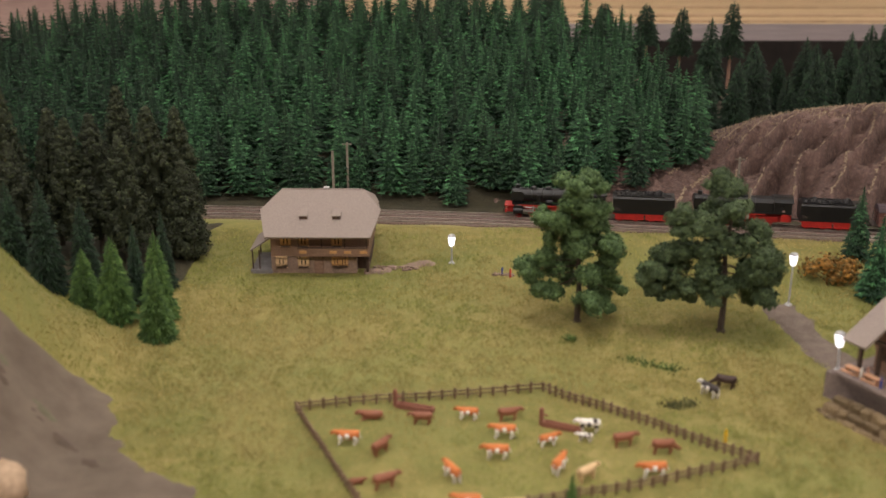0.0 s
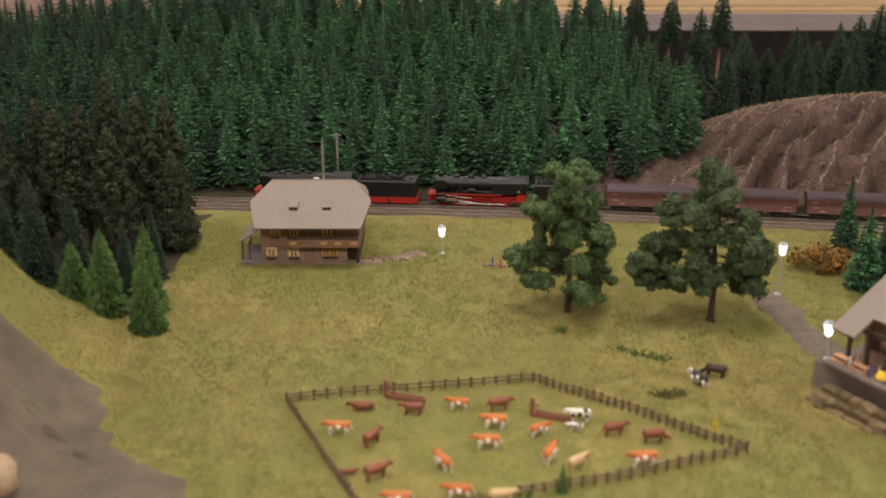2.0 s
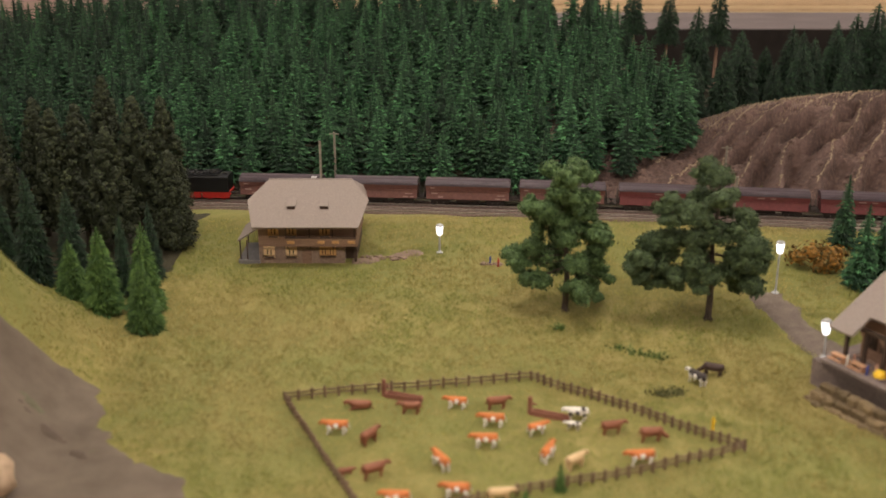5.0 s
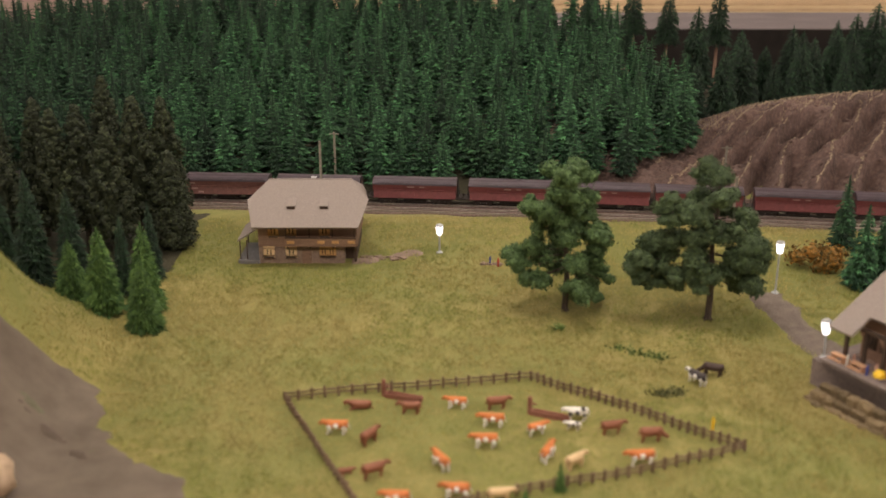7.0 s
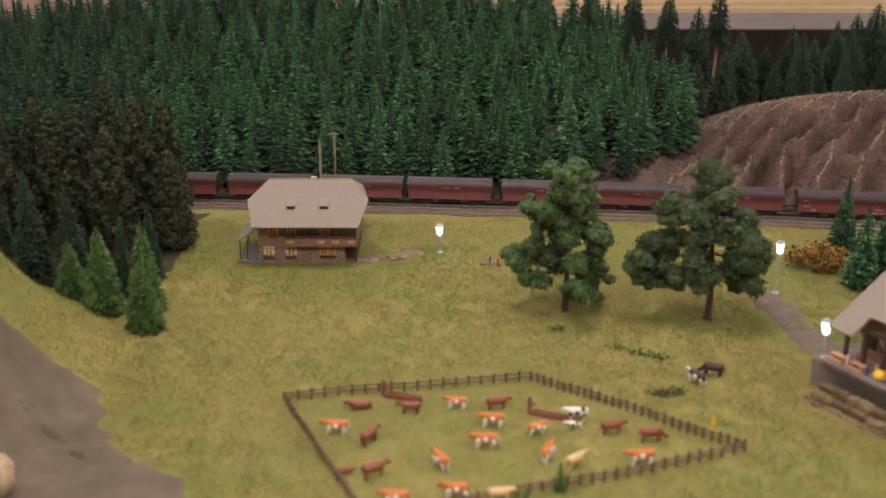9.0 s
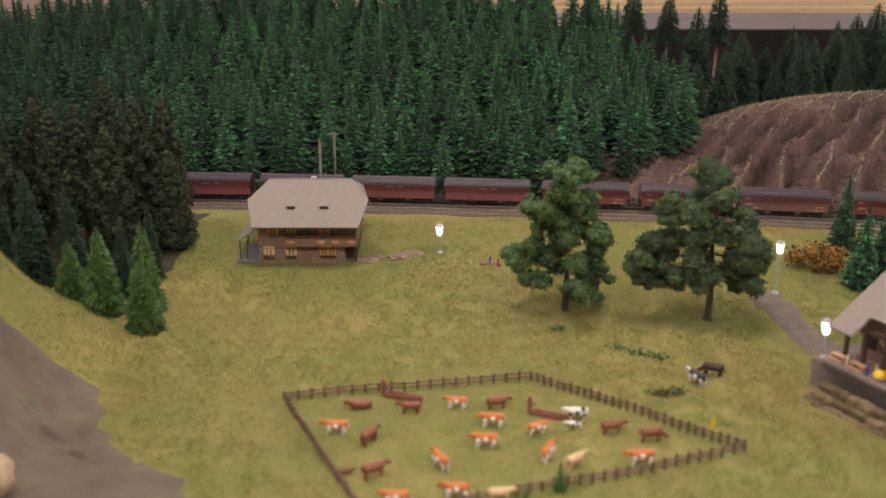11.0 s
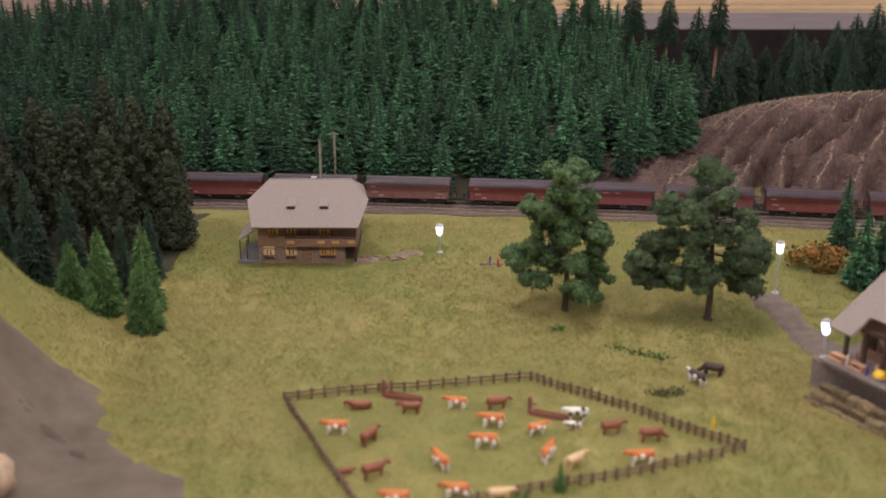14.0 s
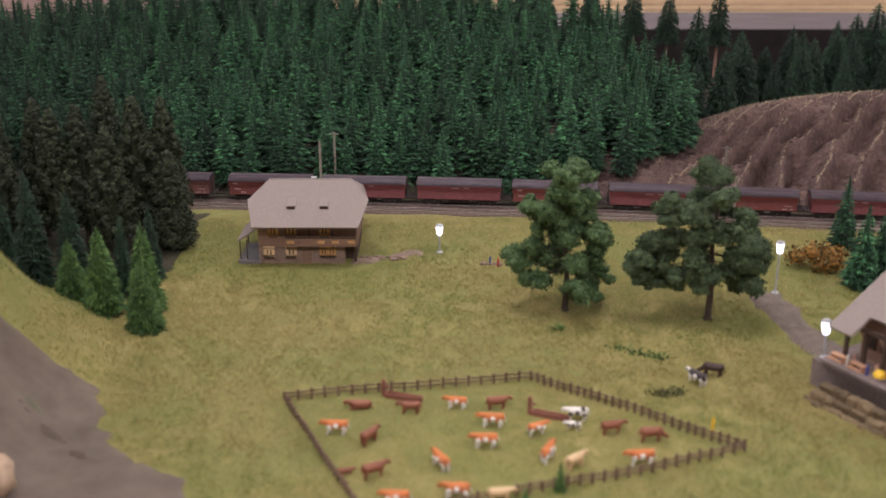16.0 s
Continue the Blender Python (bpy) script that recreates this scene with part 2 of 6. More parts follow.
# ---- mesh tools ----
class Shape:
    """Gathers vertices and faces for one mesh."""

    def __init__(self):
        self.v, self.f = [], []

    def add(self, vs, fs):
        k = len(self.v)
        self.v += [tuple(p) for p in vs]
        self.f += [tuple(i + k for i in q) for q in fs]
        return self

    def box(self, cx, cy, cz, sx, sy, sz, rz=0.0, ry=0.0, bev=0.0):
        """A box round its centre, with chamfered upright edges where bev is given."""
        b = min(bev, sx * 0.45, sy * 0.45)
        x, y, z = sx / 2, sy / 2, sz / 2
        if b > 0:
            ring = [(x - b, -y), (x, -y + b), (x, y - b), (x - b, y), (-x + b, y), (-x, y - b), (-x, -y + b), (-x + b, -y)]
            zb = min(b, sz * 0.4)
            k = (x - b) / x
            l = (y - b) / y
            vs = [(px, py, -z) for px, py in ring] + [(px, py, z - zb) for px, py in ring] + [(px * k, py * l, z) for px, py in ring]
            fs = [tuple(range(7, -1, -1)), tuple(range(16, 24))]
            for r in (0, 8):
                fs += [(r + i, r + (i + 1) % 8, r + 8 + (i + 1) % 8, r + 8 + i) for i in range(8)]
        else:
            vs = [(-x, -y, -z), (x, -y, -z), (x, y, -z), (-x, y, -z), (-x, -y, z), (x, -y, z), (x, y, z), (-x, y, z)]
            fs = [(3, 2, 1, 0), (4, 5, 6, 7), (0, 1, 5, 4), (1, 2, 6, 5), (2, 3, 7, 6), (3, 0, 4, 7)]
        m = Matrix.Translation((cx, cy, cz)) @ Euler((0, ry, rz)).to_matrix().to_4x4()
        return self.add([m @ Vector(p) for p in vs], fs)

    def tube(self, p0, p1, r0, r1=None, n=8, caps=True):
        r1 = r0 if r1 is None else r1
        p0, p1 = Vector(p0), Vector(p1)
        q = (p1 - p0).to_track_quat("Z", "Y")
        vs = []
        for p, r in ((p0, r0), (p1, r1)):
            vs += [p + q @ Vector((r * math.cos(2 * math.pi * i / n), r * math.sin(2 * math.pi * i / n), 0)) for i in range(n)]
        fs = [(i, (i + 1) % n, n + (i + 1) % n, n + i) for i in range(n)]
        if caps:
            fs += [tuple(range(n - 1, -1, -1)), tuple(range(n, 2 * n))]
        return self.add(vs, fs)

    def lathe(self, base, profile, n=12, axis=(0, 0, 1)):
        """Turns (radius, height) pairs round an axis from base."""
        q = Vector(axis).to_track_quat("Z", "Y")
        base = Vector(base)
        vs = []
        for r, h in profile:
            vs += [base + q @ Vector((r * math.cos(2 * math.pi * i / n), r * math.sin(2 * math.pi * i / n), h)) for i in range(n)]
        fs = []
        for k in range(len(profile) - 1):
            fs += [(k * n + i, k * n + (i + 1) % n, (k + 1) * n + (i + 1) % n, (k + 1) * n + i) for i in range(n)]
        fs += [tuple(range(n - 1, -1, -1)), tuple(range((len(profile) - 1) * n, len(profile) * n))]
        return self.add(vs, fs)

    def ball(self, c, r, n=8, rings=5, rough=0.0, rng=None, turn=None):
        c = Vector(c)
        rx, ry, rz = r if hasattr(r, "__len__") else (r, r, r)
        vs = [(0, 0, -rz)]
        for k in range(1, rings):
            a = -math.pi / 2 + math.pi * k / rings
            vs += [(rx * math.cos(a) * math.cos(2 * math.pi * i / n), ry * math.cos(a) * math.sin(2 * math.pi * i / n), rz * math.sin(a)) for i in range(n)]
        vs.append((0, 0, rz))
        if rough:
            vs = [[k * (1 + rough * (rng.random() - 0.5)) for k in p] for p in vs]
        vs = [c + (turn @ Vector(p) if turn else Vector(p)) for p in vs]
        fs = [(0, 1 + (i + 1) % n, 1 + i) for i in range(n)]
        for k in range(rings - 2):
            a = 1 + k * n
            fs += [(a + i, a + (i + 1) % n, a + n + (i + 1) % n, a + n + i) for i in range(n)]
        a, t = 1 + (rings - 2) * n, len(vs) - 1
        fs += [(a + i, a + (i + 1) % n, t) for i in range(n)]
        return self.add(vs, fs)

    def prism(self, poly, x0, x1):
        """A (y, z) outline drawn out along x."""
        n = len(poly)
        vs = [(x0, y, z) for y, z in poly] + [(x1, y, z) for y, z in poly]
        fs = [(i, (i + 1) % n, n + (i + 1) % n, n + i) for i in range(n)]
        fs += [tuple(range(n - 1, -1, -1)), tuple(range(n, 2 * n))]
        return self.add(vs, fs)

    def slab(self, pts, thick):
        """A flat outline in space with thickness, drawn out downwards along its normal."""
        pts = [Vector(p) for p in pts]
        nrm = (pts[1] - pts[0]).cross(pts[2] - pts[0]).normalized()
        n = len(pts)
        vs = pts + [p - nrm * thick for p in pts]
        fs = [tuple(range(n)), tuple(range(2 * n - 1, n - 1, -1))]
        fs += [((i + 1) % n, i, n + i, n + (i + 1) % n) for i in range(n)]
        return self.add(vs, fs)

    def data(self, name, mat, smooth=False):
        me = bpy.data.meshes.new(name)
        me.from_pydata(self.v, [], self.f)
        me.materials.append(mat)
        if smooth:
            me.polygons.foreach_set("use_smooth", [True] * len(me.polygons))
        me.update()
        return me


def part(name, shape, mat, parent=None, label="", smooth=False, fix=True):
    me = shape.data(name, mat, smooth)
    if fix:
        bm = bmesh.new()
        bm.from_mesh(me)
        bmesh.ops.recalc_face_normals(bm, faces=bm.faces)
        bm.to_mesh(me)
        bm.free()
    ob = new(name, me)
    if parent is not None:
        ob.parent = parent
    return tagged(ob, label)


def thing(name, label, category, m=None, group="", kind=""):
    ob = new(name)
    ob.empty_display_size = 0.01
    if m is not None:
        ob.matrix_basis = m
    return tagged(ob, label, category, group, kind)


def step(a, b, x):
    t = max(0.0, min(1.0, (x - a) / (b - a)))
    return t * t * (3 - 2 * t)


# ---- the lie of the land ----
RAIL = 0.979


def track_y(x):
    """The middle of the track on which the train runs."""
    u = max(-0.6, min(0.9, x))
    y = 1.650 - 0.093 * u - 0.047 * u * u
    slope = -0.093 - 0.094 * u
    return y + (x - u) * slope * 0.25


CREST = [(0.14, 0.0), (0.19, 0.011), (0.36, 0.012), (0.429, 0.017), (0.476, 0.040), (0.523, 0.066), (0.568, 0.088), (0.639, 0.1055), (0.707, 0.116), (0.78, 0.124), (1.1, 0.131)]


def crest(x):
    """Height of the rock bank above the track."""
    h = CREST[-1][1]
    if x <= CREST[0][0]:
        return 0.0
    for (a, p), (b, q) in zip(CREST, CREST[1:]):
        if x < b:
            h = p + (q - p) * (x - a) / (b - a)
            break
    return h * (1 - step(1.7, 2.2, x))


def ground_z(x, y):
    z = 0.960 + 0.010 * step(1.12, 1.50, y)
    z -= 0.002 * step(0.20, 0.0, abs(y - 1.42)) * step(0.20, 0.1, abs(x + 0.19))
    z += 0.37 * step(-0.36, -0.68, x) * step(1.32, 1.06, y) * step(-1.7, -1.0, x)
    t = track_y(x)
    z += 0.0075 * step(t - 0.16, t - 0.070, y) * (1 - step(t - 0.058, t - 0.046, y))
    back = y - t - 0.06
    if back > 0:
        k = 0.20 + 0.10 * step(-1.05, -0.55, x) - 0.25 * step(0.10, 0.60, x)
        z += k * min(back, 0.62)
        z += 0.010 * step(2.02, 2.32, y) * step(0.10, 0.42, x)
    if y < 1.55:
        n = noise.noise((x * 6, y * 6, 0.3)) * 0.006 + noise.noise((x * 21, y * 21, 1.3)) * 0.0018
        z += n * step(1.55, 1.45, y)
    return z


# Litter colour; the sheet under the firs uses it for shade too.
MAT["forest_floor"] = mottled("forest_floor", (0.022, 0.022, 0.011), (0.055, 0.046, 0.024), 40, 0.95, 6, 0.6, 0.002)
MAT["moss"] = mottled("mossy_verge", (0.105, 0.100, 0.060), (0.145, 0.132, 0.085), 20, 0.9)


# ---- the room and the tables ----
def room():
    L, R, F, K, H = -7.0, 7.5, -2.4, 5.6, 2.75
    part("floor", Shape().box((L + R) / 2, (F + K) / 2, -0.05, R - L + 0.4, K - F + 0.4, 0.1), MAT["floor"]).update_tag()
    for name, b in (("wall_north", (0.25, K + 0.1, H / 2, R - L, 0.2, H)), ("wall_south", (0.25, F - 0.1, H / 2, R - L, 0.2, H)),
                    ("wall_west", (L - 0.1, (F + K) / 2, H / 2, 0.2, K - F + 0.4, H)), ("wall_east", (R + 0.1, (F + K) / 2, H / 2, 0.2, K - F + 0.4, H))):
        tagged(part(name, Shape().box(*b), MAT["wall"]), "plain painted wall of the exhibition room", "wall", kind="structure")
    tagged(part("ceiling", Shape().box(0.25, (F + K) / 2, H + 0.05, R - L + 0.4, K - F + 0.4, 0.1), MAT["ceiling"]), "off-white ceiling of the exhibition room", "ceiling", kind="structure")
    tagged(bpy.data.objects["floor"], "dark brown carpet floor of the room", "floor", kind="structure")
    for i in range(5):
        for y in (-0.6, 1.2, 3.6):
            x = -4.8 + 2.4 * i
            lamp = thing("ceiling_light", "flat lit ceiling panel in a white frame", "lamp", pose(x, y, 2.75), "ceiling lights of the room")
            fr = Shape()
            for sx, sy, w, d in ((0, 0.29, 1.24, 0.04), (0, -0.29, 1.24, 0.04), (0.6, 0, 0.04, 0.54), (-0.6, 0, 0.04, 0.54)):
                fr.box(sx, sy, -0.025, w, d, 0.05)
            part("frame", fr, MAT["cow_white"], lamp)
            part("diffuser", Shape().box(0, 0, -0.018, 1.16, 0.54, 0.02), MAT["panel"], lamp)
            ceiling_lamp(x, y, LAMP_WATTS * (1.55 if y < 0 else 0.85))


room()

TX0, TX1, TY0, TY1 = -5.0, 5.6, 0.42, 2.52


def spread(a, b, fine, coarse, f0, f1):
    """Grid lines, close together between f0 and f1 and wide apart outside."""
    out, x = [], a
    while x < b - 1e-6:
        out.append(x)
        x += fine if f0 <= x < f1 else coarse
    return out + [b]


def sheet(xs, ys, zfun):
    s = Shape()
    n = len(xs)
    s.v = [(x, y, zfun(x, y)) for y in ys for x in xs]
    s.f = [(j * n + i, j * n + i + 1, (j + 1) * n + i + 1, (j + 1) * n + i) for j in range(len(ys) - 1) for i in range(n - 1)]
    return s


def terrain():
    xs = spread(TX0, TX1, 0.0125, 0.1, -1.25, 1.3)
    ys = spread(TY0, TY1, 0.0125, 0.04, 0.6, 1.8)
    ob = part("ground", sheet(xs, ys, ground_z), MAT["grass"], smooth=True, fix=False)
    tagged(ob, "rolling meadow of yellow-green static grass on a layout table", "ground", kind="structure")
    t = thing("layout_table", "long table with a plywood edge and black skirt", "table", kind="structure")
    part("tabletop", Shape().box((TX0 + TX1) / 2, (TY0 + TY1) / 2, 0.915, TX1 - TX0, TY1 - TY0, 0.05), MAT["board"], t)
    sk = Shape()
    sk.box((TX0 + TX1) / 2, TY0 + 0.02, 0.445, TX1 - TX0 - 0.1, 0.012, 0.89)
    sk.box((TX0 + TX1) / 2, TY1 - 0.02, 0.445, TX1 - TX0 - 0.1, 0.012, 0.89)
    part("skirt", sk, MAT["skirt"], t, "black cloth skirt")
    ed = Shape()
    for y, yy in ((TY0, TY0 - 0.006), (TY1, TY1 + 0.006)):
        pts = [TX0 + (TX1 - TX0) * i / 200 for i in range(201)]
        for a, b in zip(pts, pts[1:]):
            za, zb = ground_z(a, y), ground_z(b, y)
            ed.add([(a, yy, 0.88), (b, yy, 0.88), (b, yy, zb + 0.004), (a, yy, za + 0.004), (a, y, 0.88), (b, y, 0.88), (b, y, zb + 0.004), (a, y, za + 0.004)],
                   [(0, 1, 2, 3), (7, 6, 5, 4), (3, 2, 6, 7), (4, 5, 1, 0)])
    part("edge", ed, MAT["skirt"], t, "black painted profile edge")


terrain()


def far_table():
    t = thing("far_layout_table", "farther layout table with straw-coloured field and grey road", "table")
    y0, y1 = 3.335, 4.9
    part("tabletop", Shape().box(2.90, (y0 + y1) / 2, 0.985, 6.7, y1 - y0, 0.03), MAT["far_field"], t, "straw-coloured field")
    part("tabletop", Shape().box(-3.1, (y0 + y1) / 2, 0.985, 5.3, y1 - y0, 0.03), MAT["far_brown"], t, "brown ploughed field")
    part("road", Shape().box(2.90, y0 + 0.1925, 1.0045, 6.7, 0.385, 0.009), MAT["far_road"], t, "grey road along the edge")
    for k, w in ((0.505, 0.03), (0.665, 0.045), (0.915, 0.03)):
        part("stripe", Shape().box(2.90, y0 + k, 1.002, 6.7, w, 0.004), MAT["far_stripe"], t, "brownish field track")
    part("skirt", Shape().box(0.25, y0 - 0.006, 0.5045, 12.0, 0.012, 1.009), MAT["skirt"], t, "black-brown cloth skirt")



MAT["far_field"] = mottled("far_straw_field", (0.40, 0.285, 0.15), (0.54, 0.40, 0.23), 5, 0.9, 6, stretch=(0.3, 4, 1))
MAT["far_brown"] = mottled("far_brown_field", (0.23, 0.15, 0.125), (0.29, 0.195, 0.165), 3, 0.9)
MAT["far_road"] = mottled("far_grey_road", (0.135, 0.112, 0.115), (0.20, 0.168, 0.170), 4, 0.9, stretch=(0.4, 4, 1))
MAT["far_stripe"] = mottled("far_brown_track", (0.36, 0.24, 0.14), (0.42, 0.29, 0.18), 5, 0.9)
far_table()


def draped(name, mat, inside, x0, x1, y0, y1, cell, lift, label, category):
    """A patch that lies on the ground where inside(x, y) is above nought and dips under it elsewhere."""
    xs = [x0 + (x1 - x0) * i / round((x1 - x0) / cell) for i in range(round((x1 - x0) / cell) + 1)]
    ys = [y0 + (y1 - y0) * i / round((y1 - y0) / cell) for i in range(round((y1 - y0) / cell) + 1)]

    def z(x, y):
        w = inside(x, y) + 0.012 * noise.noise((x * 45, y * 45, 4.0)) + 0.005 * noise.noise((x * 120, y * 120, 9.0))
        return ground_z(x, y) + max(-0.004, min(lift, w * 0.25))
    s = sheet(xs, ys, z)
    keep = [all(s.v[i][2] < ground_z(s.v[i][0], s.v[i][1]) - 0.003 for i in q) for q in s.f]
    s.f = [q for q, k in zip(s.f, keep) if not k]
    return tagged(part(name, s, mat, smooth=True, fix=False), label, category, kind="structure")


def line_gap(x, y, pts):
    """Distance from a bent line."""
    best = 9.0
    for (ax, ay), (bx, by) in zip(pts, pts[1:]):
        t = max(0, min(1, ((x - ax) * (bx - ax) + (y - ay) * (by - ay)) / ((bx - ax) ** 2 + (by - ay) ** 2)))
        best = min(best, math.hypot(x - ax - t * (bx - ax), y - ay - t * (by - ay)))
    return best


def within(x, y, edge):
    """Signed distance to a closed outline, above nought inside."""
    inside, ring = False, edge + edge[:1]
    for (ax, ay), (bx, by) in zip(ring, ring[1:]):
        if (ay > y) != (by > y) and x < ax + (bx - ax) * (y - ay) / (by - ay):
            inside = not inside
    d = line_gap(x, y, ring)
    return d if inside else -d


ROAD = [(-0.52, 1.030), (-0.466, 1.034), (-0.439, 1.040), (-0.418, 1.0445), (-0.397, 1.0496), (-0.378, 1.039), (-0.360, 1.000), (-0.3445, 0.956), (-0.323, 0.914),
        (-0.284, 0.880), (-0.246, 0.862), (-0.2295, 0.828), (-0.19, 0.70), (-0.10, 0.43), (-0.80, 0.43), (-0.80, 1.02)]
RUT = [(-0.50, 0.985), (-0.448, 0.972), (-0.42, 0.960), (-0.392, 0.950), (-0.368, 0.938), (-0.337, 0.905)]
draped("road", MAT["dirt"], lambda x, y: within(x, y, ROAD), -0.95, 0.1, 0.43, 1.25, 0.008, 0.002, "brown dirt road winding down the bank", "road")
draped("rut", MAT["rut"], lambda x, y: 0.010 - line_gap(x, y, [(q - 0.004, w - 0.012) for q, w in RUT]), -0.56, -0.30, 0.86, 1.02, 0.006, 0.0032, "dark brown rut in the dirt road", "road")
PATH = [(0.421, 1.285), (0.430, 1.22), (0.439, 1.16), (0.475, 1.10), (0.52, 1.03)]
draped("path", MAT["gravel"], lambda x, y: 0.023 - line_gap(x, y, PATH),
       0.33, 0.62, 0.98, 1.40, 0.008, 0.002, "grey gravel path through the meadow", "path")


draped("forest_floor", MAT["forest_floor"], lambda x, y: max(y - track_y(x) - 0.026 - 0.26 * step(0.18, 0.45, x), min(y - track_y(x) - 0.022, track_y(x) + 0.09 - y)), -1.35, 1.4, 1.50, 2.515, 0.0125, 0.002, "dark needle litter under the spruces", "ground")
# Dark sheet that also paints in the shade between the fir trunks.
draped("fir_litter", MAT["forest_floor"], lambda x, y: min(-0.375 - x, y - 1.36, 1.60 - y) * 0.5, -0.95, -0.33, 1.30, 1.62, 0.012, 0.0025, "needle litter darkened for the shade under the firs", "ground")
draped("moss_verge", MAT["moss"], lambda x, y: 0.010 - line_gap(x, y, RUT), -0.56, -0.28, 0.86, 1.05, 0.006, 0.0035, "mossy olive strip along the dirt road", "verge")


# ---- rock bank behind the track ----
FOLD = 0.060


def fold_phase(x, u):
    """Counts the slanting folds of the rock along its face."""
    return (x - 0.115 * u - 0.10 * u * u + 0.018 * noise.noise((x * 8, u * 2.2, 2.0)) + 0.012 * noise.noise((x * 23, u * 6, 3.0))) / FOLD


def rock_z(x, y):
    foot = track_y(x) + 0.040
    u = (y - foot) / 0.30
    if u < 0:
        return ground_z(x, y) - 0.01
    h = crest(x)
    rise = math.sin(min(1, u) * math.pi / 2) ** 0.7 if u < 1 else 1 - step(1.0, 2.0, u) * 0.9
    p = fold_phase(x, u)
    saw = p - math.floor(p)
    saw = saw if saw < 0.90 else (1 - saw) / 0.10 * 0.90
    d = 0.092 * (saw - 0.78) * (0.65 + 0.7 * noise.noise((x * 14, u * 4, 9.0))) * step(0.012, 0.07, h)
    d += 0.014 * (abs(noise.noise((x * 34, y * 20, 5.0))) - 0.10) + 0.006 * noise.noise((x * 70, y * 55, 7.0)) + 0.004 * noise.noise((x * 170, y * 170, 8.0))
    base = min(ground_z(x, y), 0.980 + 0.2 * step(0.50, 0.38, x))
    return base - 0.003 + 0.008 * step(0.0, 0.08, u) * step(0.15, 0.20, x) + h * rise + d * min(1, u * 4) * (1 - step(0.75, 1.05, u))


def rock():
    xs = [0.05 + 0.0045 * i for i in range(290)] + [1.36 + 0.03 * i for i in range(30)]
    ys = [1.50 + 0.0045 * i for i in range(110)] + [2.0 + 0.02 * i for i in range(24)]
    s = sheet(xs, ys, rock_z)
    bank = part("rock_bank", s, MAT["rock"], smooth=True, fix=False)
    tagged(bank, "brown folded rock bank with dry grass ledges behind the track", "rock", kind="structure")
    rng = random.Random(14)
    for k in range(4, 20):
        u, run = 0.10, Shape()
        while u < 1.12:
            # the fold's upper edge at this height
            lo, hi = 0.0, 1.8
            for _ in range(20):
                mid = (lo + hi) / 2
                if fold_phase(mid, u) < k + 0.89:
                    lo = mid
                else:
                    hi = mid
            if noise.noise((k * 3.7, u * 3.1, 1.0)) > -0.28 and crest(lo) > 0.0125:
                for _ in range(3):
                    x, v = lo + rng.gauss(-0.0012, 0.0009), u + rng.gauss(0, 0.005)
                    y = track_y(x) + 0.050 + 0.30 * v
                    q = rng.uniform(0.0006, 0.0019)
                    run.ball((x, y, rock_z(x, y) + 0.0004), (q, q, q * 0.7), 5, 3, 0.6, rng)
            u += 0.006
        if run.v:
            part("grass_ledge", run, MAT["ledge"], bank, "pale dry grass along a fold", fix=False)
    scree = Shape()
    for i in range(2600):
        x, u = rng.uniform(0.16, 1.15), rng.uniform(0.02, 1.05)
        if crest(x) < 0.002:
            continue
        y = track_y(x) + 0.05 + 0.30 * u
        q = 0.0012 + 0.0035 * rng.random() ** 3
        scree.ball((x, y, rock_z(x, y)), (q, q * 0.8, q * 0.8), 6, 4, 0.6, rng)
    tagged(part("scree", scree, MAT["rock"], bank, "loose stones on the rock", fix=False), kind="stuff")
    top = Shape()
    for i in range(2600):
        x, u = rng.uniform(0.12, 1.2), rng.uniform(0.85, 1.25)
        if crest(x) < 0.004:
            continue
        y = track_y(x) + 0.05 + 0.30 * u
        z = rock_z(x, y)
        a, l = rng.uniform(0, 6.28), rng.uniform(0.003, 0.006)
        c, sn = math.cos(a) * 0.0012, math.sin(a) * 0.0012
        top.add([(x - c, y - sn, z - 0.001), (x + c, y + sn, z - 0.001), (x + sn * 1.5, y + c, z + l)], [(0, 1, 2)])
    tagged(part("top_grass", top, MAT["ledge"], bank, "dry grass along the crest", fix=False), kind="stuff")


rock()


# ---- track ----
def swept(profile, x0, x1, off, z0, n):
    """A (across, up) profile drawn along the track, off metres beside its middle."""
    s = Shape()
    k = len(profile)
    for i in range(n + 1):
        x = x0 + (x1 - x0) * i / n
        dy = (track_y(x + 0.01) - track_y(x - 0.01)) / 0.02
        l = math.hypot(1, dy)
        for a, u in profile:
            s.v.append((x - dy / l * (off + a), track_y(x) + (off + a) / l, z0 + u))
    for i in range(n):
        s.f += [(i * k + j, i * k + (j + 1) % k, (i + 1) * k + (j + 1) % k, (i + 1) * k + j) for j in range(k)]
    s.f += [tuple(range(k)), tuple(range((n + 1) * k - 1, n * k - 1, -1))]
    return s


